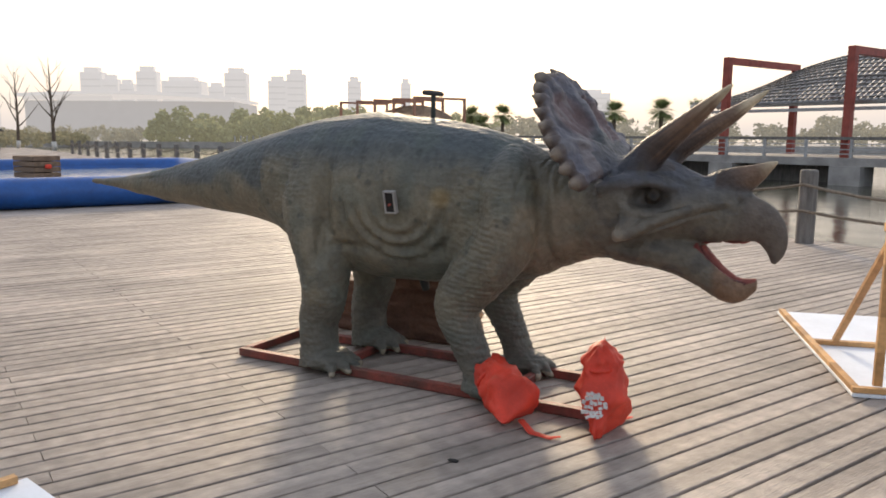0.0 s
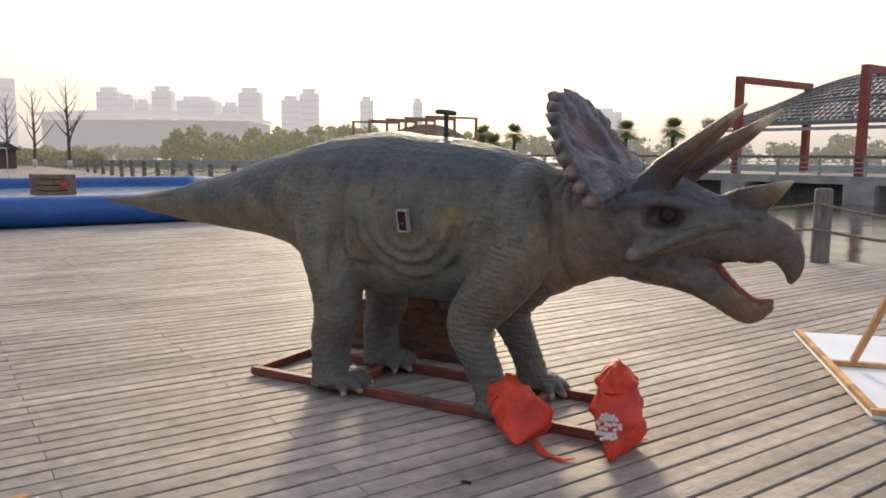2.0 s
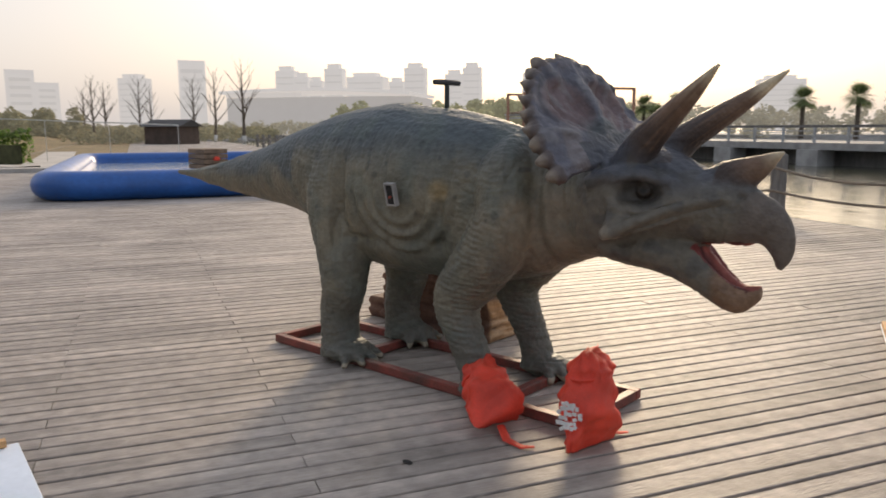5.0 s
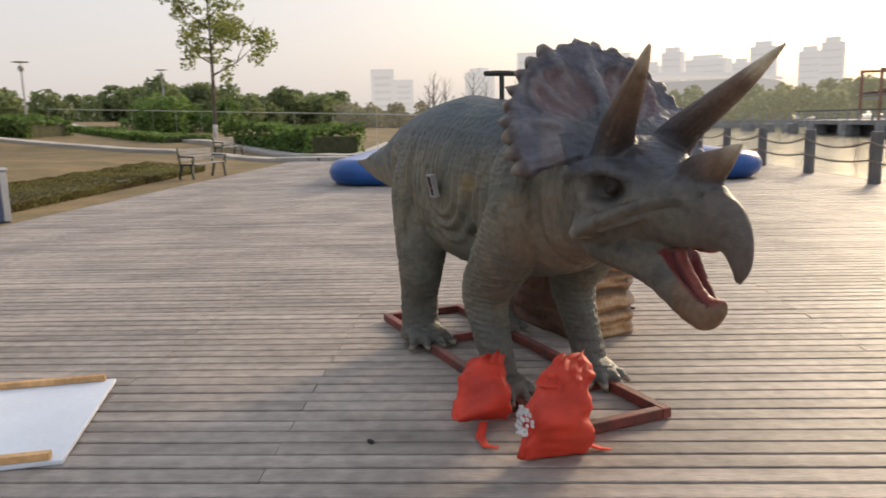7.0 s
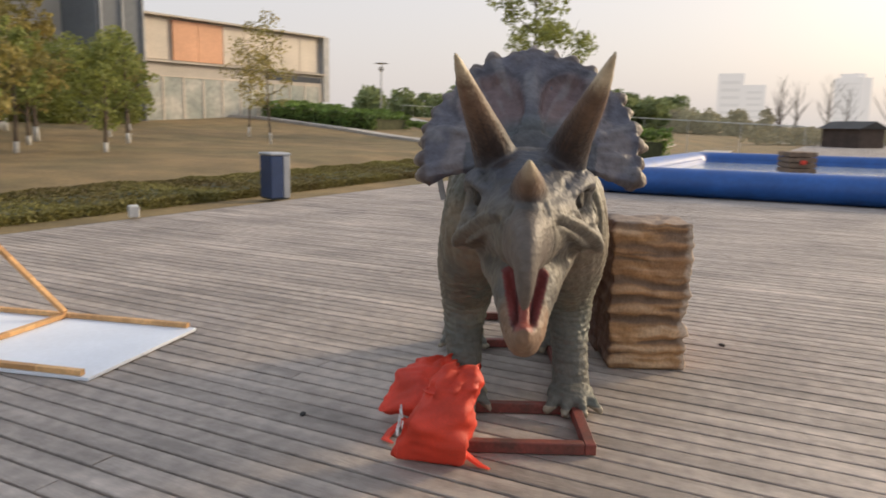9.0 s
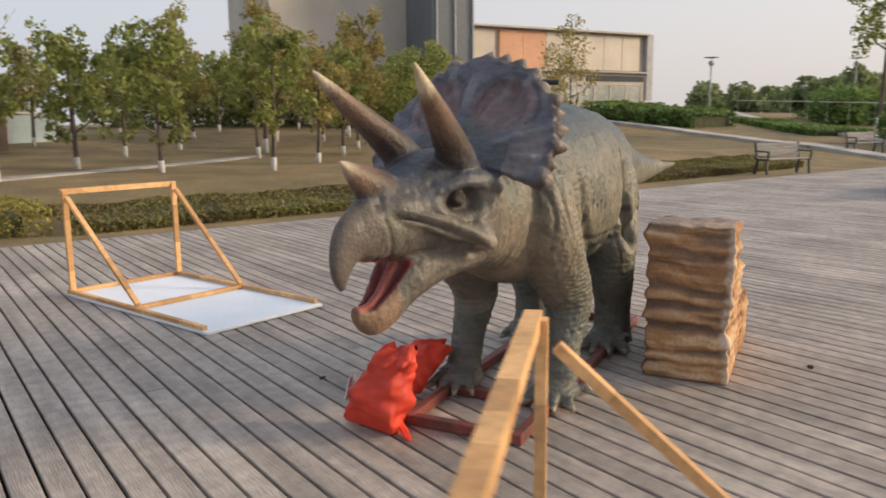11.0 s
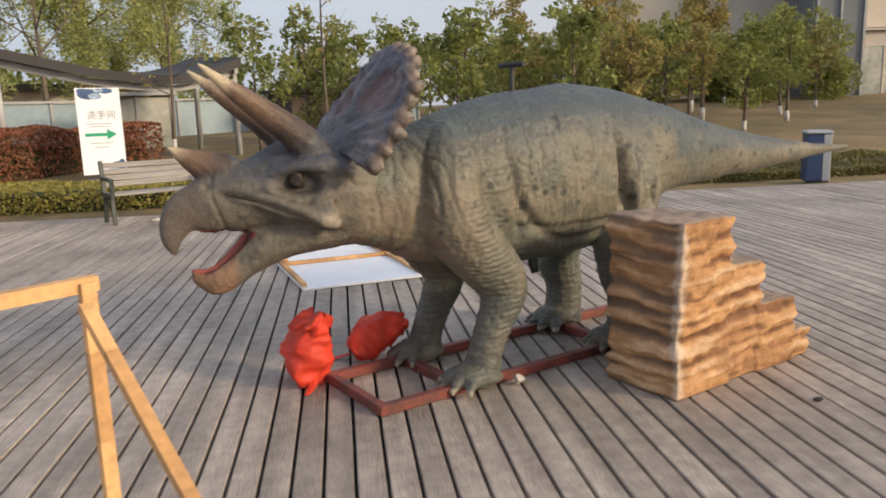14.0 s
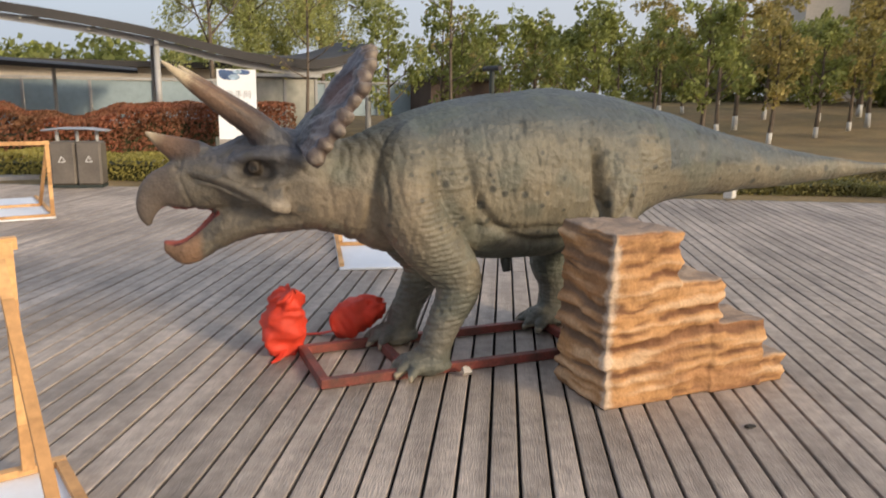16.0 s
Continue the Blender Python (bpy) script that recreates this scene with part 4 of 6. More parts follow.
def build_panel(origin, ydir, label, upright=.92, w=1.03):
    yd = Vector((*ydir, 0)).normalized()
    xd = Vector((yd.y, -yd.x, 0))
    m = Matrix(((xd.x, yd.x, 0, origin[0]), (xd.y, yd.y, 0, origin[1]), (0, 0, 1, 0.004), (0, 0, 0, 1)))
    t = thing("display_board", label, "display board", m, group="fallen display boards")
    ln, lens = 2.08, random.Random(int(origin[0] * 10))
    bm = bmesh.new()
    box(bm, 0, 0, 0, w, ln, .022)
    part("canvas", bm, M_BOARD, t, "white board face", bevel=.003)

    def batten(a, b, bw=.045, bh=.03):
        bm = bmesh.new()
        a, b = Vector(a), Vector(b)
        d = (b - a).normalized()
        s = d.cross(Vector((0, 0, 1)) if abs(d.z) < .95 else Vector((0, 1, 0))).normalized()
        u = s.cross(d).normalized()
        cuts, ln_b = [0.0], (b - a).length
        while cuts[-1] < ln_b - .14:
            cuts.append(cuts[-1] + lens.uniform(.12, .30))
        cuts[-1] = ln_b
        rings, tones = [], []
        for c0, c1 in zip(cuts, cuts[1:]):
            tone = lens.uniform(.72, 1.22)
            for c in (c0 + .0006, c1):
                rings.append([bm.verts.new(a + d * c + s * (bw / 2 * i) + u * (bh / 2 * j)) for i, j in ((-1, -1), (1, -1), (1, 1), (-1, 1))])
                tones += [(.60 * tone, .34 * tone ** 1.15, .145 * tone ** 1.3)] * 4
        for r0, r1 in zip(rings, rings[1:]):
            for k in range(4):
                bm.faces.new((r0[k], r0[(k + 1) % 4], r1[(k + 1) % 4], r1[k]))
        bm.faces.new(rings[0][::-1])
        bm.faces.new(rings[-1])
        paint(part("batten", bm, M_PINE, t).data, np.array(tones))

    z = .041
    batten((.022, .05, z), (.022, ln - .05, z), .04)
    batten((w - .022, .05, z), (w - .022, ln - .05, z), .04)
    batten((.0, ln - .022, z), (w, ln - .022, z), .04)
    batten((.045, 1.02, z), (w - .045, 1.02, z))
    for x in (.025, w - .14 if w > 1.1 else w - .03):
        batten((x, ln - .06, .058), (x, ln - .06, upright), .045, .03)
        batten((x - (.03 if w > 1.1 else 0), ln - .10, upright - .06), (x + (.028 if x < .5 else -.028), 1.06 if w > 1.1 else 1.0, .07), .04, .028)
    batten((-.0, ln - .035, upright - .01), (w - .1 if w > 1.1 else w, ln - .035, upright - .01), .045, .045)


build_panel((1.59, -2.02), (-.209, -.979), "white board with pine back frame lying flat, legs in the air", w=1.08)
build_panel((4.112, 3.385), (.262, -.965), "white board on a raw pine frame, its leg frame upright", .965, 1.17)
build_panel((4.55, -7.90), (-.2, .98), "white board with pine leg frame near the bench")


def build_stone():
    bm = bmesh.new()
    bmesh.ops.create_icosphere(bm, subdivisions=2, radius=.030, matrix=pose(1.57, .70, .034) @ Matrix.Diagonal((1.0, .6, 1.0, 1)))
    for v in bm.verts:
        v.co += v.normal * 0.022 * noise.noise(v.co * 45)
    tagged(part("stone", bm, M_PATH, None), "pale broken stone chip resting by the frame bar", "stone")


build_stone()

# ---- the pool ----


def rounded_rect(u0, v0, u1, v1, r, n=8):
    pts = []
    for cu, cv, a0 in ((u1 - r, v1 - r, 0), (u0 + r, v1 - r, 90), (u0 + r, v0 + r, 180), (u1 - r, v0 + r, 270)):
        pts += [(cu + r * math.cos(radians(a0 + 90 * k / n)), cv + r * math.sin(radians(a0 + 90 * k / n))) for k in range(n + 1)]
    return pts


def build_pool():
    t = thing("inflatable_pool", "large blue inflatable pool with thick round walls on the deck", "pool")
    bm = bmesh.new()
    path = rounded_rect(-24.6, -2.5, -11.75, 6.8, .75)
    rings = []
    n = len(path)
    for i, (u, v) in enumerate(path):
        d = Vector((path[(i + 1) % n][0] - path[i - 1][0], path[(i + 1) % n][1] - path[i - 1][1], 0)).normalized()
        s = Vector((d.y, -d.x, 0))
        rings.append([bm.verts.new(DECK @ (Vector((u, v, .305)) + s * (.34 * math.cos(a)) + Vector((0, 0, .30 * math.sin(a))))) for a in np.linspace(0, 2 * math.pi, 18, endpoint=False)])
    for i in range(n):
        a, b = rings[i], rings[(i + 1) % n]
        for k in range(18):
            bm.faces.new((a[k], b[k], b[(k + 1) % 18], a[(k + 1) % 18]))
    part("wall", bm, M_BLUE, t, "blue vinyl tube wall", smooth=True)
    bm = bmesh.new()
    inner, outer = rounded_rect(-24.1, -2.0, -12.25, 6.3, .3), rounded_rect(-24.32, -2.22, -12.03, 6.52, .6)
    a = [bm.verts.new(uv(u, v, .12)) for u, v in inner]
    b = [bm.verts.new(uv(u, v, .42)) for u, v in outer]
    for i in range(len(a)):
        bm.faces.new((a[i], a[(i + 1) % len(a)], b[(i + 1) % len(a)], b[i]))
    part("liner", bm, M_BLUE, t, "blue liner inside the wall", smooth=True)
    bm = bmesh.new()
    bm.faces.new([bm.verts.new(uv(u, v, .25)) for u, v in inner])
    bm.faces.ensure_lookup_table()
    part("pool_surface", bm, M_POOLWATER, t, "still water")
    # crate standing in the pool
    c = thing("float_crate", "brown slatted wooden crate floating in the pool", "crate", DECK @ pose(-18.7, 1.2, .25, 0, 0, 20))
    for k in range(4):
        bm = bmesh.new()
        box(bm, -.55, -.37, .02 + k * .15, .55, .37, .150 + k * .15)
        part("slat", bm, M_CRATE, c, bevel=.012)
    for s in (-1, 1):
        bm = bmesh.new()
        box(bm, s * .555, -.09, .26, s * .63, .09, .38)
        part("buoy", bm, M_BAG, c, "small red buoy", bevel=.03)


build_pool()

# ---- railing along the lake ----


def build_railing():
    first = None
    for k in range(-19, 8):
        u = -0.94 + 3.0 * k
        if first is None:
            first = thing("mooring_post", "stout weathered timber post on the deck edge", "post", DECK @ pose(u, RAIL, 0), group="deck edge posts")
            bm = bmesh.new()
            tube(bm, [(0, 0, 0), (0, 0, .9), (0, 0, 1.0), (0, 0, 1.02)], [.122, .118, .115, .095], 12)
            part("shaft", bm, M_POST, first, smooth=False)
        else:
            copy_thing(first, DECK @ pose(u, RAIL, 0, 0, 0, k * 37))
    for k in range(-19, 7):
        for z in (.82, .46):
            bm = bmesh.new()
            pts = []
            for i in range(9):
                s = i / 8
                pts.append(uv(-0.94 + 3.0 * (k + s), RAIL - .12, z - .55 * z * .35 * 4 * s * (1 - s)))
            tube(bm, pts, .022, 6)
            tagged(part("rope", bm, M_ROPE, None), "thick brown rope sagging between two deck posts", "rope", "rail ropes")


build_railing()

# ---- far shore: covered promenade, bridge, palms, towers ----


def build_promenade():
    t = thing("promenade", "raised concrete lakeside walkway on square piers with a low railing", "walkway", DECK @ pose(0, 33.0, 0))
    bm = bmesh.new()
    box(bm, -75, 0, .25, 70, 7.2, .62)
    part("slab", bm, M_CONC, t)
    for k in range(-11, 11):
        bm = bmesh.new()
        box(bm, -19.9 + 6.4 * k, -.25, -.7, -18.5 + 6.4 * k, 1.0, .249)
        part("pier", bm, M_CONC, t)
    for z in (1.5, 1.25, 1.0, .8):
        bm = bmesh.new()
        hh = .07 if z > 1.4 else .022
        box(bm, -75, .1, z - hh, 70, .18, z + hh)
        part("rail", bm, M_POST if z > 1.4 else M_STEEL, t)
    for k in range(-34, 34):
        bm = bmesh.new()
        box(bm, -19.2 + 2.13 * k, .08, .621, -19.08 + 2.13 * k, .2, 1.459)
        part("baluster", bm, M_STEEL, t)
    bm = bmesh.new()
    box(bm, -75, 1.6, -.7, -14.4, 1.8, .249)
    part("back_wall", bm, M_POST, t)


build_promenade()


def portal(name, m, span, height, w, label, group, material=M_RUST):
    t = thing(name, label, "portal frame", m, group=group)
    for y in (0, span):
        bm = bmesh.new()
        box(bm, -w / 2, y - w / 2, 0, w / 2, y + w / 2, height - w)
        part("post", bm, material, t)
    bm = bmesh.new()
    box(bm, -w / 2, -w / 2, height - w + .002, w / 2, span + w / 2, height)
    part("crossbeam", bm, material, t)


for k in range(0, 4):
    portal("portal_frame", DECK @ pose(-19.6 + 6.4 * k, 33.5, .62), 6.4, 5.0, .34, "tall red-painted steel portal frame over the lakeside walkway", "near portal frames")


def canopy(m, length, depth, rise, label, slats=26, material=M_LATTICE):
    """A lattice roof rising from a straight front tie to a bowed rib at the back."""
    t = thing("lattice_canopy", label, "canopy", m)
    arch = lambda s: rise * math.sin(math.pi * min(1.0, max(0.0, s))) ** 0.7
    at = lambda s, w, dz=0.0: Vector((length * s, depth * w, arch(s) * w + dz))
    for w in (0, .5, 1):
        bm = bmesh.new()
        pts = [at(s, w, -.1) for s in np.linspace(0, 1, 17)]
        tube(bm, pts, .13, 8)
        part("rib", bm, M_STEEL, t)
    bm = bmesh.new()
    beam(bm, at(0, 0, -.42), at(1, 0, -.42), .14, .16)
    part("tie", bm, M_STEEL, t)
    for k in range(5):
        for lean in (.09, -.09):
            bm = bmesh.new()
            s0 = .14 + .18 * k
            beam(bm, at(s0, 0, -.12), at(s0 + lean, 1, -.14), .13, .13)
            part("brace", bm, M_STEEL, t)
    for i in range(slats):
        s0, s1 = .01 + .98 * (i + .18) / slats, .01 + .98 * (i + .82) / slats
        bm = bmesh.new()
        vs = [bm.verts.new(at(q, w, .05 + dz)) for w in (-.06, 1.06) for q in (s0, s1) for dz in (0, .05)]
        for f in ((0, 1, 3, 2), (4, 6, 7, 5), (0, 4, 5, 1), (2, 3, 7, 6), (1, 5, 7, 3), (0, 2, 6, 4)):
            bm.faces.new([vs[k] for k in f])
        part("slat", bm, material, t)
    for w in np.linspace(0, 1, 12):
        bm = bmesh.new()
        pts = [at(s, w, .125) for s in np.linspace(.01, .99, 17)]
        tube(bm, pts, .13, 6, True, (1, .2))
        part("purlin", bm, material, t)


canopy(DECK @ pose(-22.4, 34.4, 3.3), 15.6, 4.8, 2.5, "arched grey lattice canopy over the lakeside walkway", 52)
for k in range(5):
    portal("portal_frame", DECK @ pose(-64.6 + 3.4 * k, 34.5, .62), 5.4, 4.3, .2, "distant orange steel portal frame over the lakeside walkway", "far portal frames", M_RUSTFAR)
canopy(DECK @ pose(-66.5, 35.2, 2.9), 14, 4.4, 1.5, "distant arched brownish lattice canopy over the walkway", 34, M_CRATE)


def build_far_shore():
    bm = bmesh.new()
    for (x0, y0), (x1, y1) in (((-160, 60), (-30, 125)), ((-30, 125), (110, 175)), ((-230, 10), (-160, 60))):
        box_dir = Vector((x1 - x0, y1 - y0, 0))
        ln = box_dir.length
        a = math.degrees(math.atan2(y1 - y0, x1 - x0))
        box(bm, 0, 0, -1, ln, 60, .35, pose(x0, y0, 0, 0, 0, a))
    tagged(new("far_bank", finish("far_bank", bm, M_PATH)), "low pale paved bank across the lake", "bank", kind="structure")


build_far_shore()


def leaf_mesh(name, clumps, count, size, seed, material, flat=0.0):
    """Many small leaf quads scattered in clumps of (x, y, z, radius)."""
    rng = np.random.RandomState(seed)
    c = np.array(clumps, float)
    wgt = c[:, 3] ** 2
    idx = rng.choice(len(c), count, p=wgt / wgt.sum())
    d = rng.normal(size=(count, 3))
    d /= np.linalg.norm(d, axis=1)[:, None]
    r = c[idx, 3] * rng.uniform(.25, 1, count) ** .5
    p = c[idx, :3] + d * r[:, None] * np.array((1, 1, 1 - flat))
    a = rng.normal(size=(count, 3))
    a /= np.linalg.norm(a, axis=1)[:, None]
    b = np.cross(a, rng.normal(size=(count, 3)))
    b /= np.linalg.norm(b, axis=1)[:, None]
    s = size * rng.uniform(.6, 1.3, count)[:, None]
    v = np.stack([p - a * s * .5, p + b * s * .32, p + a * s * .5, p - b * s * .32], 1).reshape(-1, 3)
    f = np.arange(count * 4).reshape(-1, 4)
    me = bpy.data.meshes.new(name)
    me.from_pydata(v.tolist(), [], f.tolist())
    me.materials.append(material)
    return me


def make_tree(name, label, height, spread, leaves, size, seed, material, lime=0.65, trunk_r=.07, clear=.28, weep=0.0, group="lawn trees", limbs=11, steep=0.0):
    rnd = random.Random(seed)
    t = thing(name, label, "tree", group=group)
    bm = bmesh.new()
    n = 9
    bend = rnd.uniform(-.25, .25), rnd.uniform(-.25, .25)
    spine = [Vector((bend[0] * math.sin(3 * i / n) * height * .08, bend[1] * math.sin(2.3 * i / n) * height * .08, -.05 + height * .9 * i / n)) for i in range(n + 1)]
    tube(bm, spine, [trunk_r * (1 - .85 * i / n) for i in range(n + 1)], 8)
    clumps = []
    for k in range(limbs):
        s = clear + (1 - clear) * (k + .4) / limbs
        i = min(n - 1, int(s * n))
        a0 = spine[i].lerp(spine[i + 1], s * n - i)
        ang = k * 2.4 + rnd.uniform(-.5, .5)
        reach = spread * (1 - .65 * abs(s - .5) ** 1.2) * rnd.uniform(.6, 1.1) * (1.25 - .75 * s)
        lift = reach * (rnd.uniform(.5, 1.0) + steep)
        tip = a0 + Vector((math.cos(ang) * reach, math.sin(ang) * reach, lift - weep * reach))
        mid = a0.lerp(tip, .5) + Vector((0, 0, -.08 * reach + weep * reach * .7))
        r0 = trunk_r * (1 - .85 * s) * .6
        tube(bm, [a0, mid, tip], [r0, r0 * .6, r0 * .2], 6)
        for q, w in ((a0.lerp(mid, .8), .5), (mid.lerp(tip, .55), .75), (tip, .8)):
            for _ in range(2):
                o = Vector((rnd.gauss(0, .16), rnd.gauss(0, .16), rnd.gauss(0, .14))) * spread
                clumps.append((*(q + o), spread * w * rnd.uniform(.17, .37)))
                if weep:
                    for j in range(3):
                        clumps.append((*(q + o - Vector((0, 0, .4 * (j + 1)))), spread * .14))
        sub = tip + Vector((rnd.uniform(-.4, .4), rnd.uniform(-.4, .4), rnd.uniform(.1, .5))) * reach
        tube(bm, [mid, mid.lerp(sub, .6), sub], [r0 * .5, r0 * .3, r0 * .1], 5)
    trunk = part("trunk", bm, M_BARK, t, "grey-brown trunk and limbs", smooth=True)
    if lime:
        bm = bmesh.new()
        j = max(2, int(n * lime / height) + 1)
        top = spine[0].lerp(spine[1], min(1, lime / (height * .9 / n)))
        pts = [spine[0], top] if lime < height * .9 / n else spine[:j]
        tube(bm, pts, [trunk_r * 1.05 + .004 - .006 * i for i in range(len(pts))], 8)
        part("limewash", bm, M_LIME, trunk, "white limewashed foot of the trunk", smooth=True)
    if leaves:
        cr = new("crown", leaf_mesh("crown", clumps, leaves, size, seed, material))
        cr.parent = t
        tagged(cr, "loose spring leaves", kind="stuff")
    return t


TREES = [
    make_tree("tree", "young broadleaf tree with loose spring foliage on the lawn", 3.8, .96, 1650, .15, 1, M_LEAF),
    make_tree("tree", "young tree with bronze-tinged spring foliage on the lawn", 3.5, .98, 1500, .15, 2, M_LEAF2),
    make_tree("tree", "slender lawn tree with fresh green leaves", 4.05, .90, 1400, .145, 3, M_LEAF),
    make_tree("tree", "bushy green lawn tree with limewashed trunk", 3.45, 1.08, 2000, .15, 4, M_LEAF, clear=.2),
]


def plant(kind, x, y, k, first):
    u, v = U.x * x + U.y * y, V.x * x + V.y * y
    z = lawn_z(u, v) if v < EDGE else 0.0
    m = pose(x, y, z, 0, 0, k * 73 % 360)
    if first:
        kind.matrix_world = m
        return kind
    ob = copy_thing(kind, m)
    return ob


SPOTS = [(-9.6, -10.6), (-12.7, -11.5), (-13.4, -14.3), (-17.2, -10.8), (-15.6, -12.6), (-18.5, -13.9), (-21.5, -12.0), (-20.6, -17.0), (-17.2, -25.0), (-18.2, -21.8), (-14.2, -18.5), (-23.8, -18.0),
         (-24.1, -13.9), (-28.9, -15.2), (-11.0, -17.5), (-7.4, -15.0), (-8.5, -20.0), (-11.5, -22.5), (-25.5, -22.0), (-14.5, -24.5), (-21.0, -27.0), (-29.0, -20.0), (-5.9, -18.2), (-12.5, -30.0), (-22.0, -24.0), (-10.0, -27.0), (-17.0, -31.0), (-7.6, -12.3)]
for k, (x, y) in enumerate(SPOTS):
    plant(TREES[k % 4], x, y, k, k < 4)

tall = make_tree("tree", "taller broadleaf tree with airy spring foliage on the lawn", 5.3, 1.2, 2100, .15, 5, M_LEAF2, trunk_r=.085)
for k, (x, y) in enumerate(((-15.3, -15.6), (-19.2, -18.3), (-23.4, -17.6), (-20.2, -14.6), (-16.0, -20.5))):
    plant(tall, x, y, k, k == 0)
thin = make_tree("tree", "thin nearly bare young tree with limewashed foot", 5.4, 1.0, 120, .12, 21, M_LEAF2, trunk_r=.05, limbs=9)
plant(thin, -4.05, -13.0, 2, True)
plant(thin, -0.72, -14.3, 5, False)
small = make_tree("tree", "small multi-branched green tree beside the canopy", 3.6, 1.15, 1500, .15, 22, M_LEAF, lime=0, trunk_r=.05, clear=.15)
plant(small, -3.3, -15.6, 1, True)
plant(small, -6.0, -17.0, 4, False)
pale = make_tree("tree", "thin tree with pale yellow spring leaves", 5.2, 1.35, 1300, .13, 23, M_LEAF2, lime=.8, trunk_r=.05)
plant(pale, -26.4, -8.1, 3, True)
plant(pale, -31.5, -10.5, 6, False)
lone = make_tree("tree", "tall loose-crowned tree standing alone beyond the hedges", 11.8, 3.0, 7500, .22, 24, M_LEAF, lime=1.0, trunk_r=.13, clear=.33)
plant(lone, -40.5, 4.0, 1, True)
willow = make_tree("willow", "tall pale-green willow behind the canopy", 8.5, 3.2, 28000, .125, 25, M_WILLOW, lime=0, trunk_r=.14, weep=.7, clear=.3)
plant(willow, -1.5, -30.0, 1, True)
plant(willow, -5.2, -31.5, 3, False)
bare = make_tree("tree", "bare leafless tree with limewashed foot near the boardwalk", 8.6, 2.3, 0, .1, 26, M_LEAF, lime=1.6, trunk_r=.19, clear=.26, limbs=14, steep=.7)
for k, (x, y) in enumerate(((-60.3, 40.5), (-72, 44.6), (-84, 49), (-88, 44), (-92, 40), (-104, 47), (-112, 58), (-118, 50))):
    plant(bare, x, y, k, k == 0)
spreading = make_tree("tree", "bare tree with long spreading limbs before the willow", 6.8, 3.4, 260, .12, 31, M_WILLOW, lime=0, trunk_r=.12, clear=.4, limbs=9, steep=.35)
plant(spreading, .3, -26.0, 1, True)

# ---- lawn side: benches, bins, banner, hedges ----


def ground_at(x, y):
    u, v = U.x * x + U.y * y, V.x * x + V.y * y
    return lawn_z(u, v) if v < EDGE else 0.0


def build_bench(m, label, half=.72):
    t = thing("bench", label, "bench", m, group="park benches")
    for k in range(4):
        bm = bmesh.new()
        box(bm, -half, -.02 + k * .098, .40, half, .068 + k * .098, .43)
        part("seat_slat", bm, M_BENCH, t, bevel=.006)
    for k in range(4):
        bm = bmesh.new()
        box(bm, -half, .39 + k * .018, .50 + k * .085, half, .415 + k * .018, .575 + k * .085)
        part("back_slat", bm, M_BENCH, t, bevel=.006)
    for x in (-half - .025, half + .025):
        bm = bmesh.new()
        beam(bm, (x, 0, .004), (x, .05, .40), .05, .055)
        beam(bm, (x, .46, .004), (x, .36, .40), .05, .055)
        beam(bm, (x, -.03, .40), (x, .42, .40), .05, .05)
        beam(bm, (x, .40, .40), (x, .475, .86), .05, .045)
        beam(bm, (x, -.03, .61), (x, .43, .63), .06, .035)
        beam(bm, (x, .0, .42), (x, -.02, .61), .05, .04)
        part("side_frame", bm, M_IRON, t, "dark green cast-iron side")


build_bench(pose(1.33, -7.35, 0, 0, 0, 183.5), "grey slatted park bench with green iron sides at the deck edge", .64)
build_bench(pose(-17.1, .85, 0, 0, 0, 138), "pale slatted park bench with iron sides by the lawn")
build_bench(pose(-28.6, 3.2, ground_at(-28.6, 3.2), 0, 0, 138), "pale slatted park bench beside the far hedge")


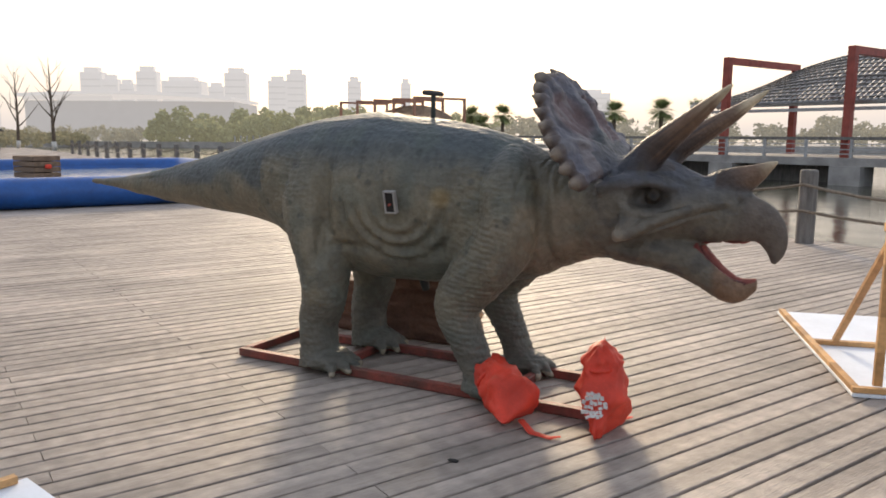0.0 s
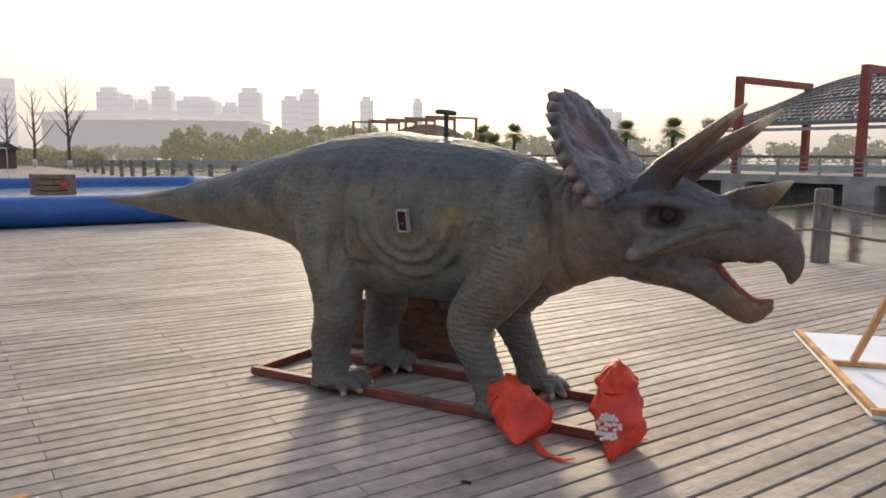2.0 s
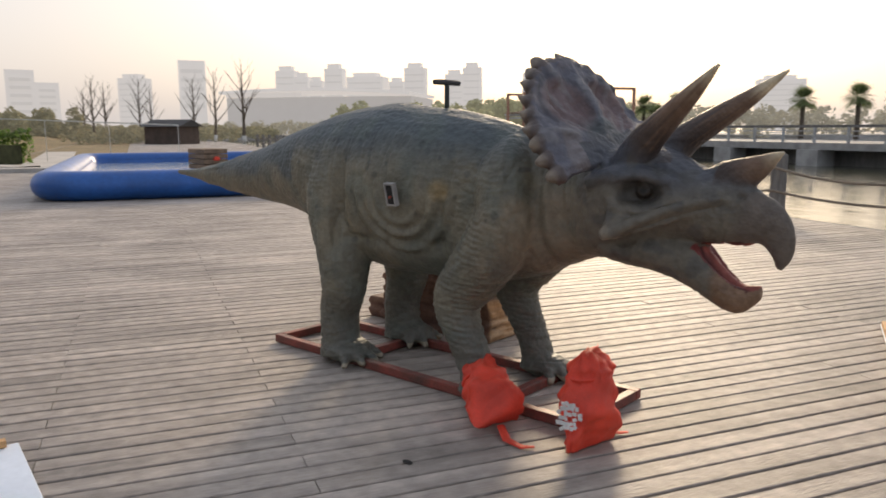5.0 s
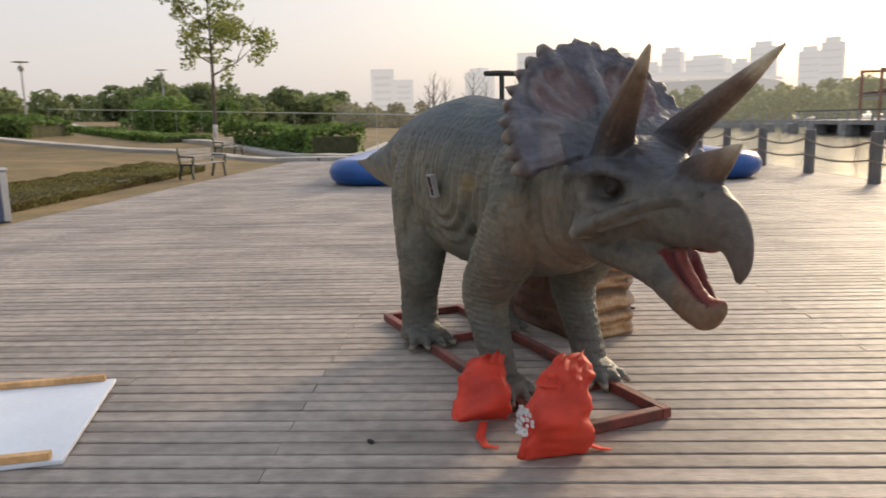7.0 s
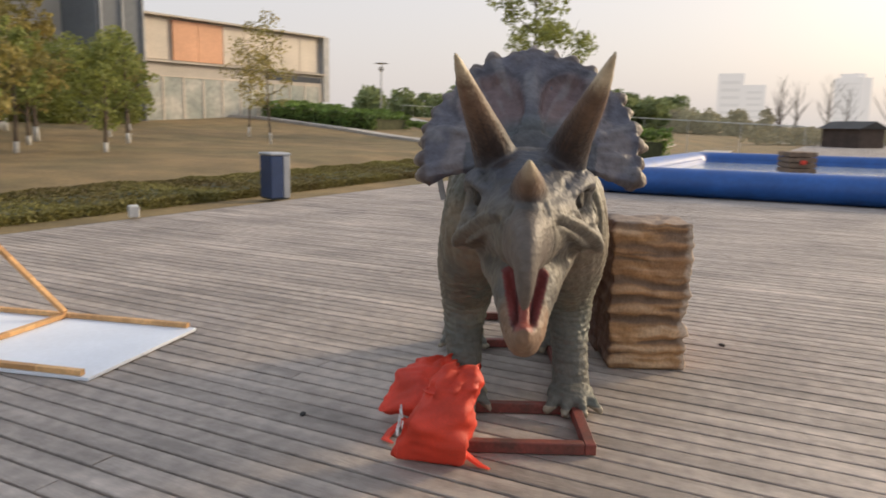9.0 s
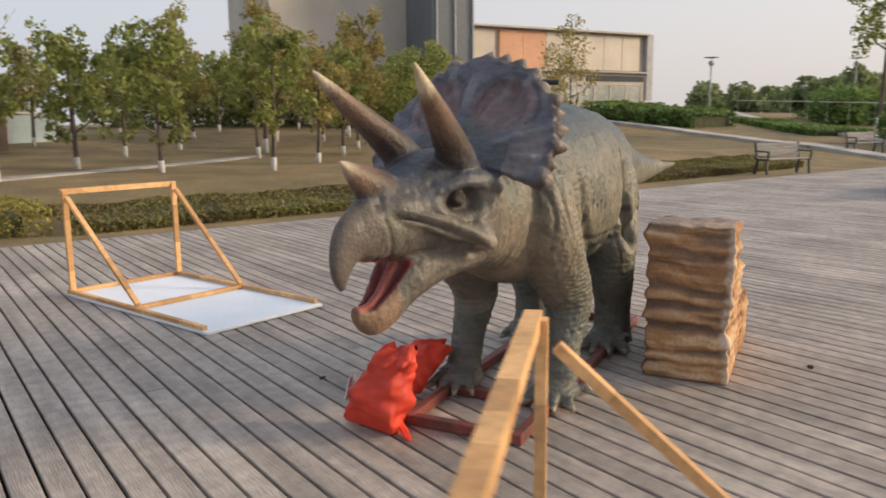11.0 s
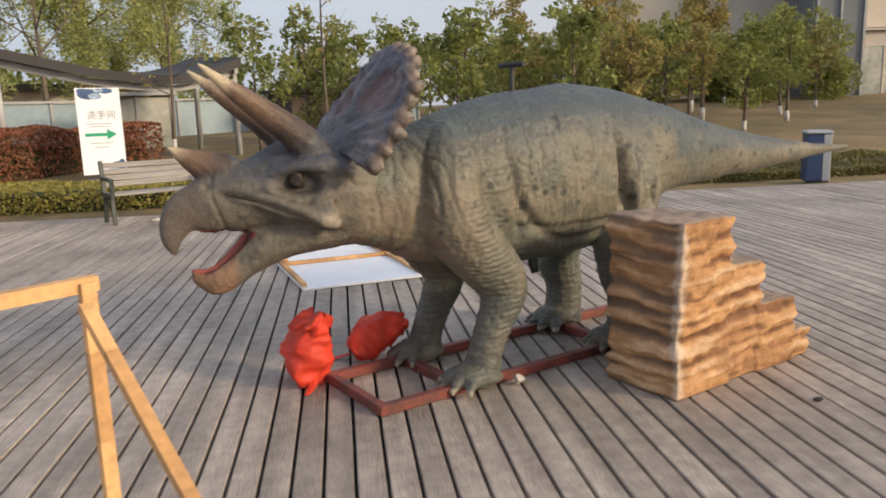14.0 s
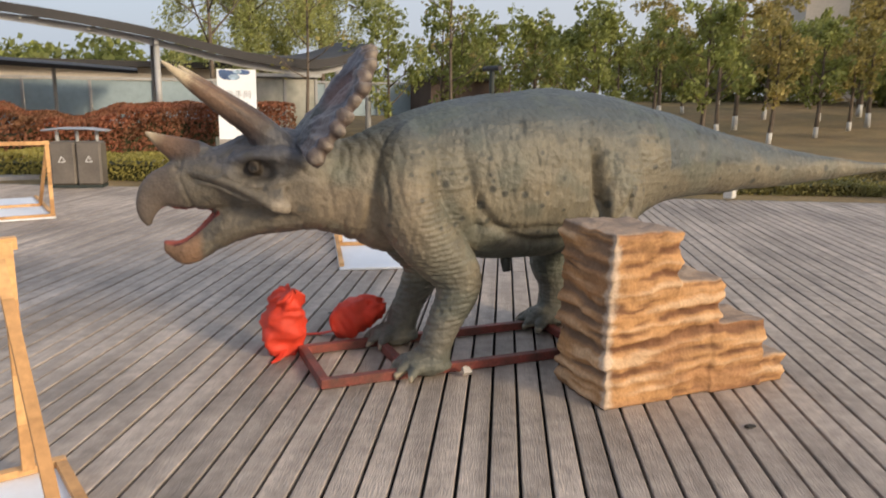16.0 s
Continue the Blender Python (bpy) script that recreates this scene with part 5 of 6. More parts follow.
def build_bins():
    t = thing("litter_bin", "tall navy and grey metal litter bin beside the lawn", "litter bin", pose(-8.55, -3.5, 0, 0, 0, 40))
    bm = bmesh.new()
    box(bm, -.24, -.19, .03, .24, .06, .81)
    part("body", bm, M_BIN, t, "navy front body", bevel=.015)
    bm = bmesh.new()
    box(bm, -.24, .064, .03, .24, .19, .81)
    part("back_panel", bm, M_BINGREY, t, "grey back panel", bevel=.01)
    bm = bmesh.new()
    box(bm, -.26, -.21, .814, .26, .21, .87)
    part("lid", bm, M_BINGREY, t, bevel=.02)
    bm = bmesh.new()
    box(bm, -.22, -.17, .004, .22, .17, .03)
    part("foot", bm, M_IRON, t)
    t = thing("recycling_bin", "brown metal twin recycling bin with a flat canopy lid", "recycling bin", pose(4.05, -9.25, 0, 0, 0, -12))
    for s in (-1, 1):
        bm = bmesh.new()
        box(bm, s * .195 - .19, -.19, .05, s * .195 + .19, .19, .74)
        part("drum", bm, M_BRONZE, t, bevel=.03)
        bm = bmesh.new()
        beam(bm, (s * .2 - .05, .197, .42), (s * .2 + .05, .197, .42), .004, .014)
        beam(bm, (s * .2 - .05, .197, .42), (s * .2, .197, .51), .004, .014)
        beam(bm, (s * .2 + .05, .197, .42), (s * .2, .197, .51), .004, .014)
        part("recycling_mark", bm, M_WHITE, t, "pale triangular mark")
    for x in (-.3, 0, .3):
        bm = bmesh.new()
        tube(bm, [(x, 0, .73), (x, 0, .90)], .03, 8)
        part("lid_post", bm, M_BINGREY, t)
    bm = bmesh.new()
    tube(bm, [(-.48, 0, .91), (-.2, 0, .94), (.2, 0, .94), (.48, 0, .91)], [.2, .25, .25, .2], 12, True, (1, .09))
    part("lid", bm, M_BINGREY, t)
    bm = bmesh.new()
    box(bm, -.38, -.18, .004, .38, .18, .05)
    part("plinth", bm, M_IRON, t)
    bm = bmesh.new()
    box(bm, -.10, -.07, 0, .10, .07, .17)
    ob = part("marker_block", bm, M_LIME, None, bevel=.012)
    ob.matrix_world = pose(-5.25, -4.75, ground_at(-5.25, -4.75) + .03, 0, 0, 30)
    tagged(ob, "small white painted block on the lawn edge", "block")
    bm = bmesh.new()
    ball(bm, (0, 0, .045), .17, .10, .05)
    for v in bm.verts:
        v.co += v.normal * .03 * noise.noise(v.co * 14)
        v.co.z = max(v.co.z, 0)
    ob = part("black_bag", bm, M_UNDER, None, smooth=True)
    ob.matrix_world = pose(.98, -7.25, .002, 0, 0, 10)
    tagged(ob, "crumpled black bag lying under the bench", "bag")


build_bins()


def build_banner():
    m = pose(1.13, -12.4, .30)
    t = thing("banner_stand", "white roll-up banner with a green arrow on a stand", "banner", m)
    bm = bmesh.new()
    box(bm, -.40, -.012, .06, .40, 0, 1.72)
    sheet = part("sheet", bm, M_BOARD, t, "white printed sheet")
    bm = bmesh.new()
    for x in (-.32, .32):
        beam(bm, (x, -.03, -.02), (0, -.03, 1.0), .02, .02)
        beam(bm, (-x, -.03, 1.72), (0, -.03, 1.0), .02, .02)
    part("support", bm, M_IRON, t)
    # printed arrow, on the face towards the deck
    bm = bmesh.new()
    box(bm, -.10, .003, .80, .30, .006, .86)
    vs = [bm.verts.new(p) for p in ((-.10, .006, .93), (-.10, .006, .73), (-.28, .006, .83))]
    bm.faces.new(vs)
    part("arrow", bm, M_GREEN, sheet, "green arrow")
    for z, w in ((1.03, .26), (.98, .20), (.66, .22), (.58, .16)):
        bm = bmesh.new()
        box(bm, -w + .04, .003, z, w, .005, z + .012)
        part("lettering", bm, M_GREYINK, sheet, "grey printed bar")
    text = bpy.data.curves.new("heading", "FONT")
    text.body, text.size, text.align_x, text.extrude = "洗手间", .175, "CENTER", .001
    holder = new("heading", text)
    flat = bpy.data.meshes.new_from_object(holder.evaluated_get(bpy.context.evaluated_depsgraph_get()))
    bpy.data.objects.remove(holder)
    flat.materials.clear()
    flat.materials.append(M_GREYINK)
    head = new("heading", flat)
    head.parent = sheet
    head.matrix_basis = pose(-.03, .005, 1.14, 90, 0, 180)
    tagged(head, "grey printed heading")
    for patch, blobs in (("top", ((.16, 1.60, .20, .10), (.05, 1.56, .12, .06), (.27, 1.66, .10, .05), (-.14, 1.66, .14, .05), (-.02, 1.67, .09, .04))), ("foot", ((-.24, .20, .14, .10), (-.16, .14, .10, .06), (-.32, .27, .06, .07)))):
        for k, (x, z, rx, rz) in enumerate(blobs):
            bm = bmesh.new()
            bmesh.ops.create_circle(bm, cap_ends=True, segments=14, radius=1, matrix=Matrix.Translation((x, .0036 + .0006 * k, z)) @ Matrix.Rotation(radians(90), 4, "X") @ Matrix.Diagonal((min(rx, .395 - abs(x)), min(rz, 1.715 - z), 1, 1)))
            part("artwork", bm, M_PALEINK if k % 3 == 1 else M_NAVYINK, sheet, "pale blue ink artwork" if k % 3 == 1 else "navy ink artwork")


build_banner()


def leafy_strip(name, label, cat, pts, width, height, count, size, seed, material, kind="", lift=0.0):
    """A clipped hedge along points on the ground, of many small leaves over a dark core."""
    rng = np.random.RandomState(seed)
    pts = [Vector(p) for p in pts]
    lens = np.array([(b - a).length for a, b in zip(pts, pts[1:])])
    seg = rng.choice(len(lens), count, p=lens / lens.sum())
    s = rng.uniform(0, 1, count)
    place = np.empty((count, 3))
    top = rng.uniform(0, 1, count) < .42
    for i in range(count):
        a, b = pts[seg[i]], pts[seg[i] + 1]
        p = a.lerp(b, s[i])
        d = (b - a).normalized()
        n = Vector((-d.y, d.x))
        bulge = 1 + .34 * noise.noise(Vector((p.x * 1.3, p.y * 1.3, seed)))
        if top[i]:
            w, h = rng.uniform(-.5, .5) * width, height * bulge * (1 - .05 * rng.uniform())
        else:
            w, h = rng.choice((-.5, .5)) * width * (1 - .08 * rng.uniform()), rng.uniform(0, 1) ** .8 * height * bulge
        q = Vector((p.x + n.x * w, p.y + n.y * w))
        place[i] = (q.x, q.y, ground_at(q.x, q.y) + h + lift)
    a = rng.normal(size=(count, 3))
    a /= np.linalg.norm(a, axis=1)[:, None]
    b = np.cross(a, rng.normal(size=(count, 3)))
    b /= np.linalg.norm(b, axis=1)[:, None]
    sz = size * rng.uniform(.6, 1.4, count)[:, None]
    v = np.stack([place - a * sz * .5, place + b * sz * .35, place + a * sz * .5, place - b * sz * .35], 1).reshape(-1, 3)
    f = np.arange(count * 4).reshape(-1, 4)
    t = thing(name, label, cat)
    me = bpy.data.meshes.new("foliage")
    me.from_pydata(v.tolist(), [], f.tolist())
    me.materials.append(material)
    ob = new("foliage", me)
    ob.parent = t
    tagged(ob, kind="stuff")
    # solid dark boxes fill the inside behind the leaves
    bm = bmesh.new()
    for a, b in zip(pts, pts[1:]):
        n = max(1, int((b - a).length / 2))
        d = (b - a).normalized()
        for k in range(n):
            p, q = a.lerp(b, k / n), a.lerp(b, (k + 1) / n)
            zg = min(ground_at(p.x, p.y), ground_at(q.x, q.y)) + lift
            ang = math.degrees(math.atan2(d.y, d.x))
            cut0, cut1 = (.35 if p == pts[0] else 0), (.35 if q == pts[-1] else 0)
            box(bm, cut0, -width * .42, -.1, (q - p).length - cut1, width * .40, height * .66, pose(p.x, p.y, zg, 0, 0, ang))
    part("core", bm, M_UNDERLEAF, t, "solid dark core under the leaves")


M_UNDERLEAF = mat("dark_hedge_core", (0.065, 0.070, 0.03), 0.95, 0.3, 4, 30, 0.3)


def uv2(u, v):
    p = uv(u, v)
    return (p.x, p.y)


leafy_strip("hedge", "low yellow-green clipped hedge behind the deck edge", "hedge", [uv2(2.2, -8.2), uv2(14, -8.2)], 1.1, .40, 16000, .065, 1, M_HEDGE)
leafy_strip("grass_strip", "ragged strip of tall olive grass along the lawn edge", "grass", [uv2(-19, -9.2), uv2(-8, -8.7), uv2(2.1, -8.3)], 1.9, .17, 34000, .06, 6, M_DRYHEDGE)
leafy_strip("hedge", "knee-high red-leaved hedge along the path", "hedge", [(-.3, -14.6), (3, -14.2), (10, -13.4)], 1.5, .92, 34000, .075, 2, M_LEAFRED)
leafy_strip("hedge", "dark green clipped hedge block beyond the pool", "hedge", [(-29.5, 8.2), (-36, 5.2)], 3.4, 1.25, 5000, .2, 3, M_SHRUB)
leafy_strip("hedge", "broad green planting bed on the far lawn", "hedge", [(-40, 2.5), (-52, -3.0)], 3.0, .35, 4000, .2, 4, M_SHRUB)
leafy_strip("hedge", "broad green hedge before the museum", "hedge", [(-44, -4.5), (-49, -13)], 4.0, 1.0, 5000, .22, 5, M_SHRUB)


def build_kerbs():
    for name, label, pts, w, h, material in (
        ("path", "pale paved path with kerb crossing the lawn", [(-24.5, 7.4), (-32, 4.8), (-42, 2.2), (-52, -1.6), (-64, -6)], 1.0, .16, M_PATH),
        ("path", "pale paved path in front of the museum", [(-34, 8.6), (-38, 6.4), (-50, 6.5)], 1.5, .10, M_PATH),
        ("path", "pale kerbed path along the museum lawn", [(-22.6, 8.6), (-24.2, 6.0), (-25.9, 4.3), (-29, 1.4), (-36, -2.3), (-41, -6.8), (-46, -14), (-48, -34)], .9, .14, M_PATH),
        ("path", "narrow pale path beside the far planting bed", [(-26.6, 5.1), (-36, 8.8), (-54, 16.0)], 1.0, .05, M_PATH),
        ("path", "broad pale path leading away from the pool", [(-24.3, 7.6), (-34, 12.0), (-46, 17.2)], 1.7, .05, M_PATH),
        ("path", "grey paved path in front of the red hedge", [(-1.6, -12.6), (3, -12.1), (12, -11.2)], 1.9, .05, M_CONC),
        ("path", "narrow grey path between the lawn trees", [(-14, -14.9), (-8, -14.1), (-2.6, -13.0)], .6, .03, M_CONC),
    ):
        bm = bmesh.new()
        for a, b in zip(pts, pts[1:]):
            a, b = Vector(a), Vector(b)
            n = int((b - a).length / 1.5) + 1
            d = (b - a).normalized()
            s = Vector((-d.y, d.x)) * w / 2
            rows = []
            for k in range(n + 1):
                p = a.lerp(b, k / n)
                z = ground_at(p.x, p.y)
                rows.append([bm.verts.new((p.x + s.x * i, p.y + s.y * i, z + zz)) for i, zz in ((-1, -.15), (-1, h), (1, h), (1, -.15))])
            for r0, r1 in zip(rows, rows[1:]):
                for i in range(3):
                    bm.faces.new((r0[i], r1[i], r1[i + 1], r0[i + 1]))
        tagged(new(name, finish(name, bm, material)), label, "path", kind="structure")


build_kerbs()

# ---- canopy walk, hoarding and booth behind the red hedge ----


def build_canopy_walk():
    t = thing("covered_walkway", "dark wavy-roofed covered walkway on white steel posts", "covered walkway")
    bm = bmesh.new()
    knots = resample([(-2.6, 2.58), (-1.9, 2.32), (-1.0, 2.16), (.5, 2.28), (2.1, 2.62), (3.3, 2.86), (5.7, 3.18), (9, 3.45), (16, 3.8)], 6)
    roof = lambda x: float(np.interp(x, [k[0] for k in knots], [k[1] for k in knots]))
    xs = np.linspace(-2.6, 16, 56)
    rows = []
    for x in xs:
        z = roof(x)
        rows.append([bm.verts.new(p) for p in ((x, -14.7, z), (x, -18.6, z + .30), (x, -18.6, z + .48), (x, -14.7, z + .21))])
    for a, b in zip(rows, rows[1:]):
        for i in range(4):
            bm.faces.new((a[i], b[i], b[(i + 1) % 4], a[(i + 1) % 4]))
    bm.faces.new(rows[0])
    bm.faces.new(rows[-1][::-1])
    part("roof", bm, M_ROOF, t, "dark wavy roof", smooth=False)
    for x in (-2.5, 2.6, 7.9, 13.2):
        for y, dz in ((-15.0, 0), (-18.2, .24)):
            bm = bmesh.new()
            tube(bm, [(x, y, ground_at(x, y) - .02), (x, y, roof(x) + dz)], .075, 10)
            part("post", bm, M_STEEL, t, smooth=True)
        bm = bmesh.new()
        beam(bm, (x, -14.8, roof(x) - .06), (x, -18.5, roof(x) + .22), .09, .12)
        part("tie_beam", bm, M_STEEL, t)
    for x in np.arange(4.0, 15.5, 1.33):
        bm = bmesh.new()
        beam(bm, (x, -14.85, roof(x) - .05), (x, -18.45, roof(x) + .23), .06, .08)
        part("rafter", bm, M_LIME, t, "white painted rafter")
    for y in (-15.0, -18.2):
        bm = bmesh.new()
        for a, b in zip(xs, xs[1:]):
            dz = .24 if y < -16 else 0
            beam(bm, (a, y, roof(a) - .08 + dz), (b, y, roof(b) - .08 + dz), .07, .14)
        part("edge_beam", bm, M_STEEL, t)


build_canopy_walk()


def build_low_roof():
    t = thing("low_canopy", "low dark sloping canopy on thin posts behind the walkway", "canopy")
    bm = bmesh.new()
    vs = [bm.verts.new(p) for p in ((3.0, -19.4, 2.05), (14, -19.4, 2.55), (14, -22.5, 2.75), (3.0, -22.5, 2.2), (3.0, -19.4, 2.13), (14, -19.4, 2.80), (14, -22.5, 3.0), (3.0, -22.5, 2.3))]
    for q in ((3, 2, 1, 0), (4, 5, 6, 7), (0, 1, 5, 4), (1, 2, 6, 5), (2, 3, 7, 6), (3, 0, 4, 7)):
        bm.faces.new([vs[i] for i in q])
    part("roof", bm, M_ROOF, t)
    for x in (5.2, 9.5, 13.4):
        bm = bmesh.new()
        tube(bm, [(x, -20.0, ground_at(x, -20) - .02), (x, -20.0, 2.1 + (x - 3) * .045)], .05, 8)
        part("post", bm, M_STEEL, t)


build_low_roof()


def build_hoarding():
    t = thing("site_hoarding", "blue-grey sheet hoarding with steel posts behind the hedge", "hoarding")
    x, k = -13.5, 0
    while x < 20:
        bm = bmesh.new()
        yy = -24.0 + .03 * (k % 2)
        box(bm, x, yy, .2, x + 1.94, yy + .05, 1.92)
        part("panel", bm, M_FENCE, t)
        bm = bmesh.new()
        box(bm, x - .05, -23.93, .2, x + .03, -23.86, 2.02)
        part("post", bm, M_STEEL, t)
        x, k = x + 2.0, k + 1
    bm = bmesh.new()
    box(bm, -13.5, -23.92, 1.95, 20, -23.84, 2.02)
    part("top_rail", bm, M_STEEL, t)
    t = thing("low_shed", "long low shed with a pale wall and a dark sloping roof", "shed")
    bm = bmesh.new()
    box(bm, -4, -38, 0, 22, -32, 2.6)
    part("wall", bm, M_WALLP, t)
    bm = bmesh.new()
    box(bm, -5, -39, 2.61, 23, -31.2, 2.85)
    part("roof", bm, M_ROOF, t)
    t = thing("ticket_booth", "small glazed booth with dark frame behind the banner", "booth", pose(-1.3, -20.2, .30))
    for x in (-1.0, 0, 1.0):
        bm = bmesh.new()
        box(bm, x - .04, -.04, 0, x + .04, .04, 1.75)
        part("mullion", bm, M_STEEL, t)
    for x in (-.5, .5):
        bm = bmesh.new()
        box(bm, x - .455, -.02, .05, x + .455, .0, 1.7)
        part("pane", bm, M_GLASSPALE, t)
    bm = bmesh.new()
    box(bm, -1.15, -1.6, 1.755, 1.15, .15, 1.86)
    part("roof", bm, M_STEEL, t)
    bm = bmesh.new()
    box(bm, -1.04, -1.5, 0, 1.04, -.06, 1.75)
    part("back", bm, M_CONC, t)
    t = thing("dark_kiosk", "dark brown boarded kiosk among the trees", "kiosk", pose(-8.4, -22.6, .4))
    bm = bmesh.new()
    box(bm, -1.6, -1.2, 0, 1.6, 1.0, 1.7)
    part("wall", bm, M_BROWNHUT, t)
    bm = bmesh.new()
    box(bm, -1.8, -1.4, 1.705, 1.8, 1.2, 1.82)
    part("roof", bm, M_ROOF, t)


build_hoarding()

# ---- museum and distance ----


def build_museum():
    c, s = 12.5 / 15.3, -8.8 / 15.3
    m = Matrix(((c, -s, 0, -53.0), (s, c, 0, -10.8), (0, 0, 1, 0), (0, 0, 0, 1)))
    t = thing("museum", "large modern museum with stone base and copper upper panels", "building", m)

    def slab(name, x0, x1, z0, z1, y, material, label=""):
        bm = bmesh.new()
        box(bm, x0, -14, z0, x1, y, z1)
        return part(name, bm, material, t, label)

    slab("wall", 0, 15.3, 0, 4.9, 0, M_WALLP, "pale stone base wall")
    slab("upper_wall", 0, 15.3, 4.904, 7.85, -.3, M_WALLP)
    slab("wing", 15.31, 18.3, 0, 12.5, .8, M_GLASSGREY, "dark glazed wing")
    slab("rear_wing", 18.31, 27.5, 0, 10.5, -3.0, M_WALLP, "pale stone rear wing")
    for x0, x1, name, mt in [(9.05, 10.93, "copper_panel", M_COPPER), (10.96, 12.8, "copper_panel", M_COPPER), (13.2, 15.1, "wall_panel", M_CREAM)] + [(.55 + 1.7 * k, 2.2 + 1.7 * k, "wall_panel", M_CREAM) for k in range(5)]:
        bm = bmesh.new()
        box(bm, x0, -.29, 5.15, x1, -.12, 7.6)
        part(name, bm, mt, t)
    for k in range(10):
        bm = bmesh.new()
        x0 = .5 + 1.48 * k
        box(bm, x0, .004, 1.0, x0 + 1.36, .05, 4.1)
        pane = part("window", bm, M_GLASSPALE, t)
        bm = bmesh.new()
        for q in ((x0 - .06, .004, .94, x0 + 1.42, .09, .998), (x0 - .06, .004, 4.102, x0 + 1.42, .09, 4.16), (x0 - .06, .004, 1.0, x0 - .002, .09, 4.1), (x0 + 1.362, .004, 1.0, x0 + 1.418, .09, 4.1)):
            box(bm, *q)
        part("window_frame", bm, M_CREAM, pane)
    # a thin dark strip stands in for the shadow of the overhang
    bm = bmesh.new()
    box(bm, .2, .004, 4.35, 5.6, .03, 4.75)
    part("ledge_shadow", bm, M_LEDGE_SHADOW, t, "dark strip standing in for the shadow under the ledge")
    for z in (4.95, 7.72):
        bm = bmesh.new()
        box(bm, -.1, -.28, z, 15.3, .25, z + .12)
        part("ledge", bm, M_WALLP, t)
    for k in range(3):
        bm = bmesh.new()
        box(bm, 15.4 + 1.3 * k, .81, 0, 15.5 + 1.3 * k, .95, 12.3)
        part("fin", bm, M_STEEL, t)
    bm = bmesh.new()
    box(bm, -.6, -.5, 3, -.01, .1, 7.8)
    part("corner_fin", bm, M_STEEL, t)


build_museum()


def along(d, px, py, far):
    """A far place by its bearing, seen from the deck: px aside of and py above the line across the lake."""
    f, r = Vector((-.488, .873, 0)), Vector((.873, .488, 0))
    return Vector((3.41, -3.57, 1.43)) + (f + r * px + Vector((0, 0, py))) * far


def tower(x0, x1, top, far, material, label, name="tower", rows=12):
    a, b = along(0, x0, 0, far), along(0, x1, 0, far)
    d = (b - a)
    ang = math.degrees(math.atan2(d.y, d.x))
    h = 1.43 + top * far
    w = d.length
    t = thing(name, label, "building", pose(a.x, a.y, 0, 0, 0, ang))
    bm = bmesh.new()
    box(bm, 0, 0, 0, w, w * .6, h * .93)
    box(bm, w * .15, w * .1, h * .931, w * .8, w * .5, h)
    part("wall", bm, material, t)
    for k in range(rows):
        bm = bmesh.new()
        z = h * (.25 + .66 * k / rows)
        box(bm, w * .06, -.4, z, w * .94, -.02, z + h * .022)
        part("window_band", bm, M_HAZEBAND, t)


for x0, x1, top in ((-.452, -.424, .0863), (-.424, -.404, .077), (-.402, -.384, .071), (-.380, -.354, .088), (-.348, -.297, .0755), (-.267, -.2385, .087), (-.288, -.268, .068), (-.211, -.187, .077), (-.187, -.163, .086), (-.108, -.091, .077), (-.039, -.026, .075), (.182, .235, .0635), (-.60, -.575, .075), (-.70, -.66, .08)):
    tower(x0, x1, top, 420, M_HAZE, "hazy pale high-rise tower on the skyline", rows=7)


def build_hall():
    t = thing("exhibition_hall", "long hazy exhibition hall with a curved roof across the lake", "building")
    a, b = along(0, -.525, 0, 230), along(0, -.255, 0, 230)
    d = b - a
    ang = math.degrees(math.atan2(d.y, d.x))
    m = pose(a.x, a.y, 0, 0, 0, ang)
    w = d.length
    bm = bmesh.new()
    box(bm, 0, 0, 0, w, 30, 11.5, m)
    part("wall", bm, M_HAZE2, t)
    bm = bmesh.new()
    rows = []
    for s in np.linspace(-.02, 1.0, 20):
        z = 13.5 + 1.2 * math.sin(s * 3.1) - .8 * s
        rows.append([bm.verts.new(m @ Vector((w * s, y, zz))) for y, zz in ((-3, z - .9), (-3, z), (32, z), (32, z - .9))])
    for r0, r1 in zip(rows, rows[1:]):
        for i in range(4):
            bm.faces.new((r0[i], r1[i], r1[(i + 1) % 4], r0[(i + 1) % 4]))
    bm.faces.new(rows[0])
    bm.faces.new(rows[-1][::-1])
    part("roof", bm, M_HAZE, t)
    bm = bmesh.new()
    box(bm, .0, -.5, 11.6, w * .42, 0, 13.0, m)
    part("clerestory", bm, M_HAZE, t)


build_hall()


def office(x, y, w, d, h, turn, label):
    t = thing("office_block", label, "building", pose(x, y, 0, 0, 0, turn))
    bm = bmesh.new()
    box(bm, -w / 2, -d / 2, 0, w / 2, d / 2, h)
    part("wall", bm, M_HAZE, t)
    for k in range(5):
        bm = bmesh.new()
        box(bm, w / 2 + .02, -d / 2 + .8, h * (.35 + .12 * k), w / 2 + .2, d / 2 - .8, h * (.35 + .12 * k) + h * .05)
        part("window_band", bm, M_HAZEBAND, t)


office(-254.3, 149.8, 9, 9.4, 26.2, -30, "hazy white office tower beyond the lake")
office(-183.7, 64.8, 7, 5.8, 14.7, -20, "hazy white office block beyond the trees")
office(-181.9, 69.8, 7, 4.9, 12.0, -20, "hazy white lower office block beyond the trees")


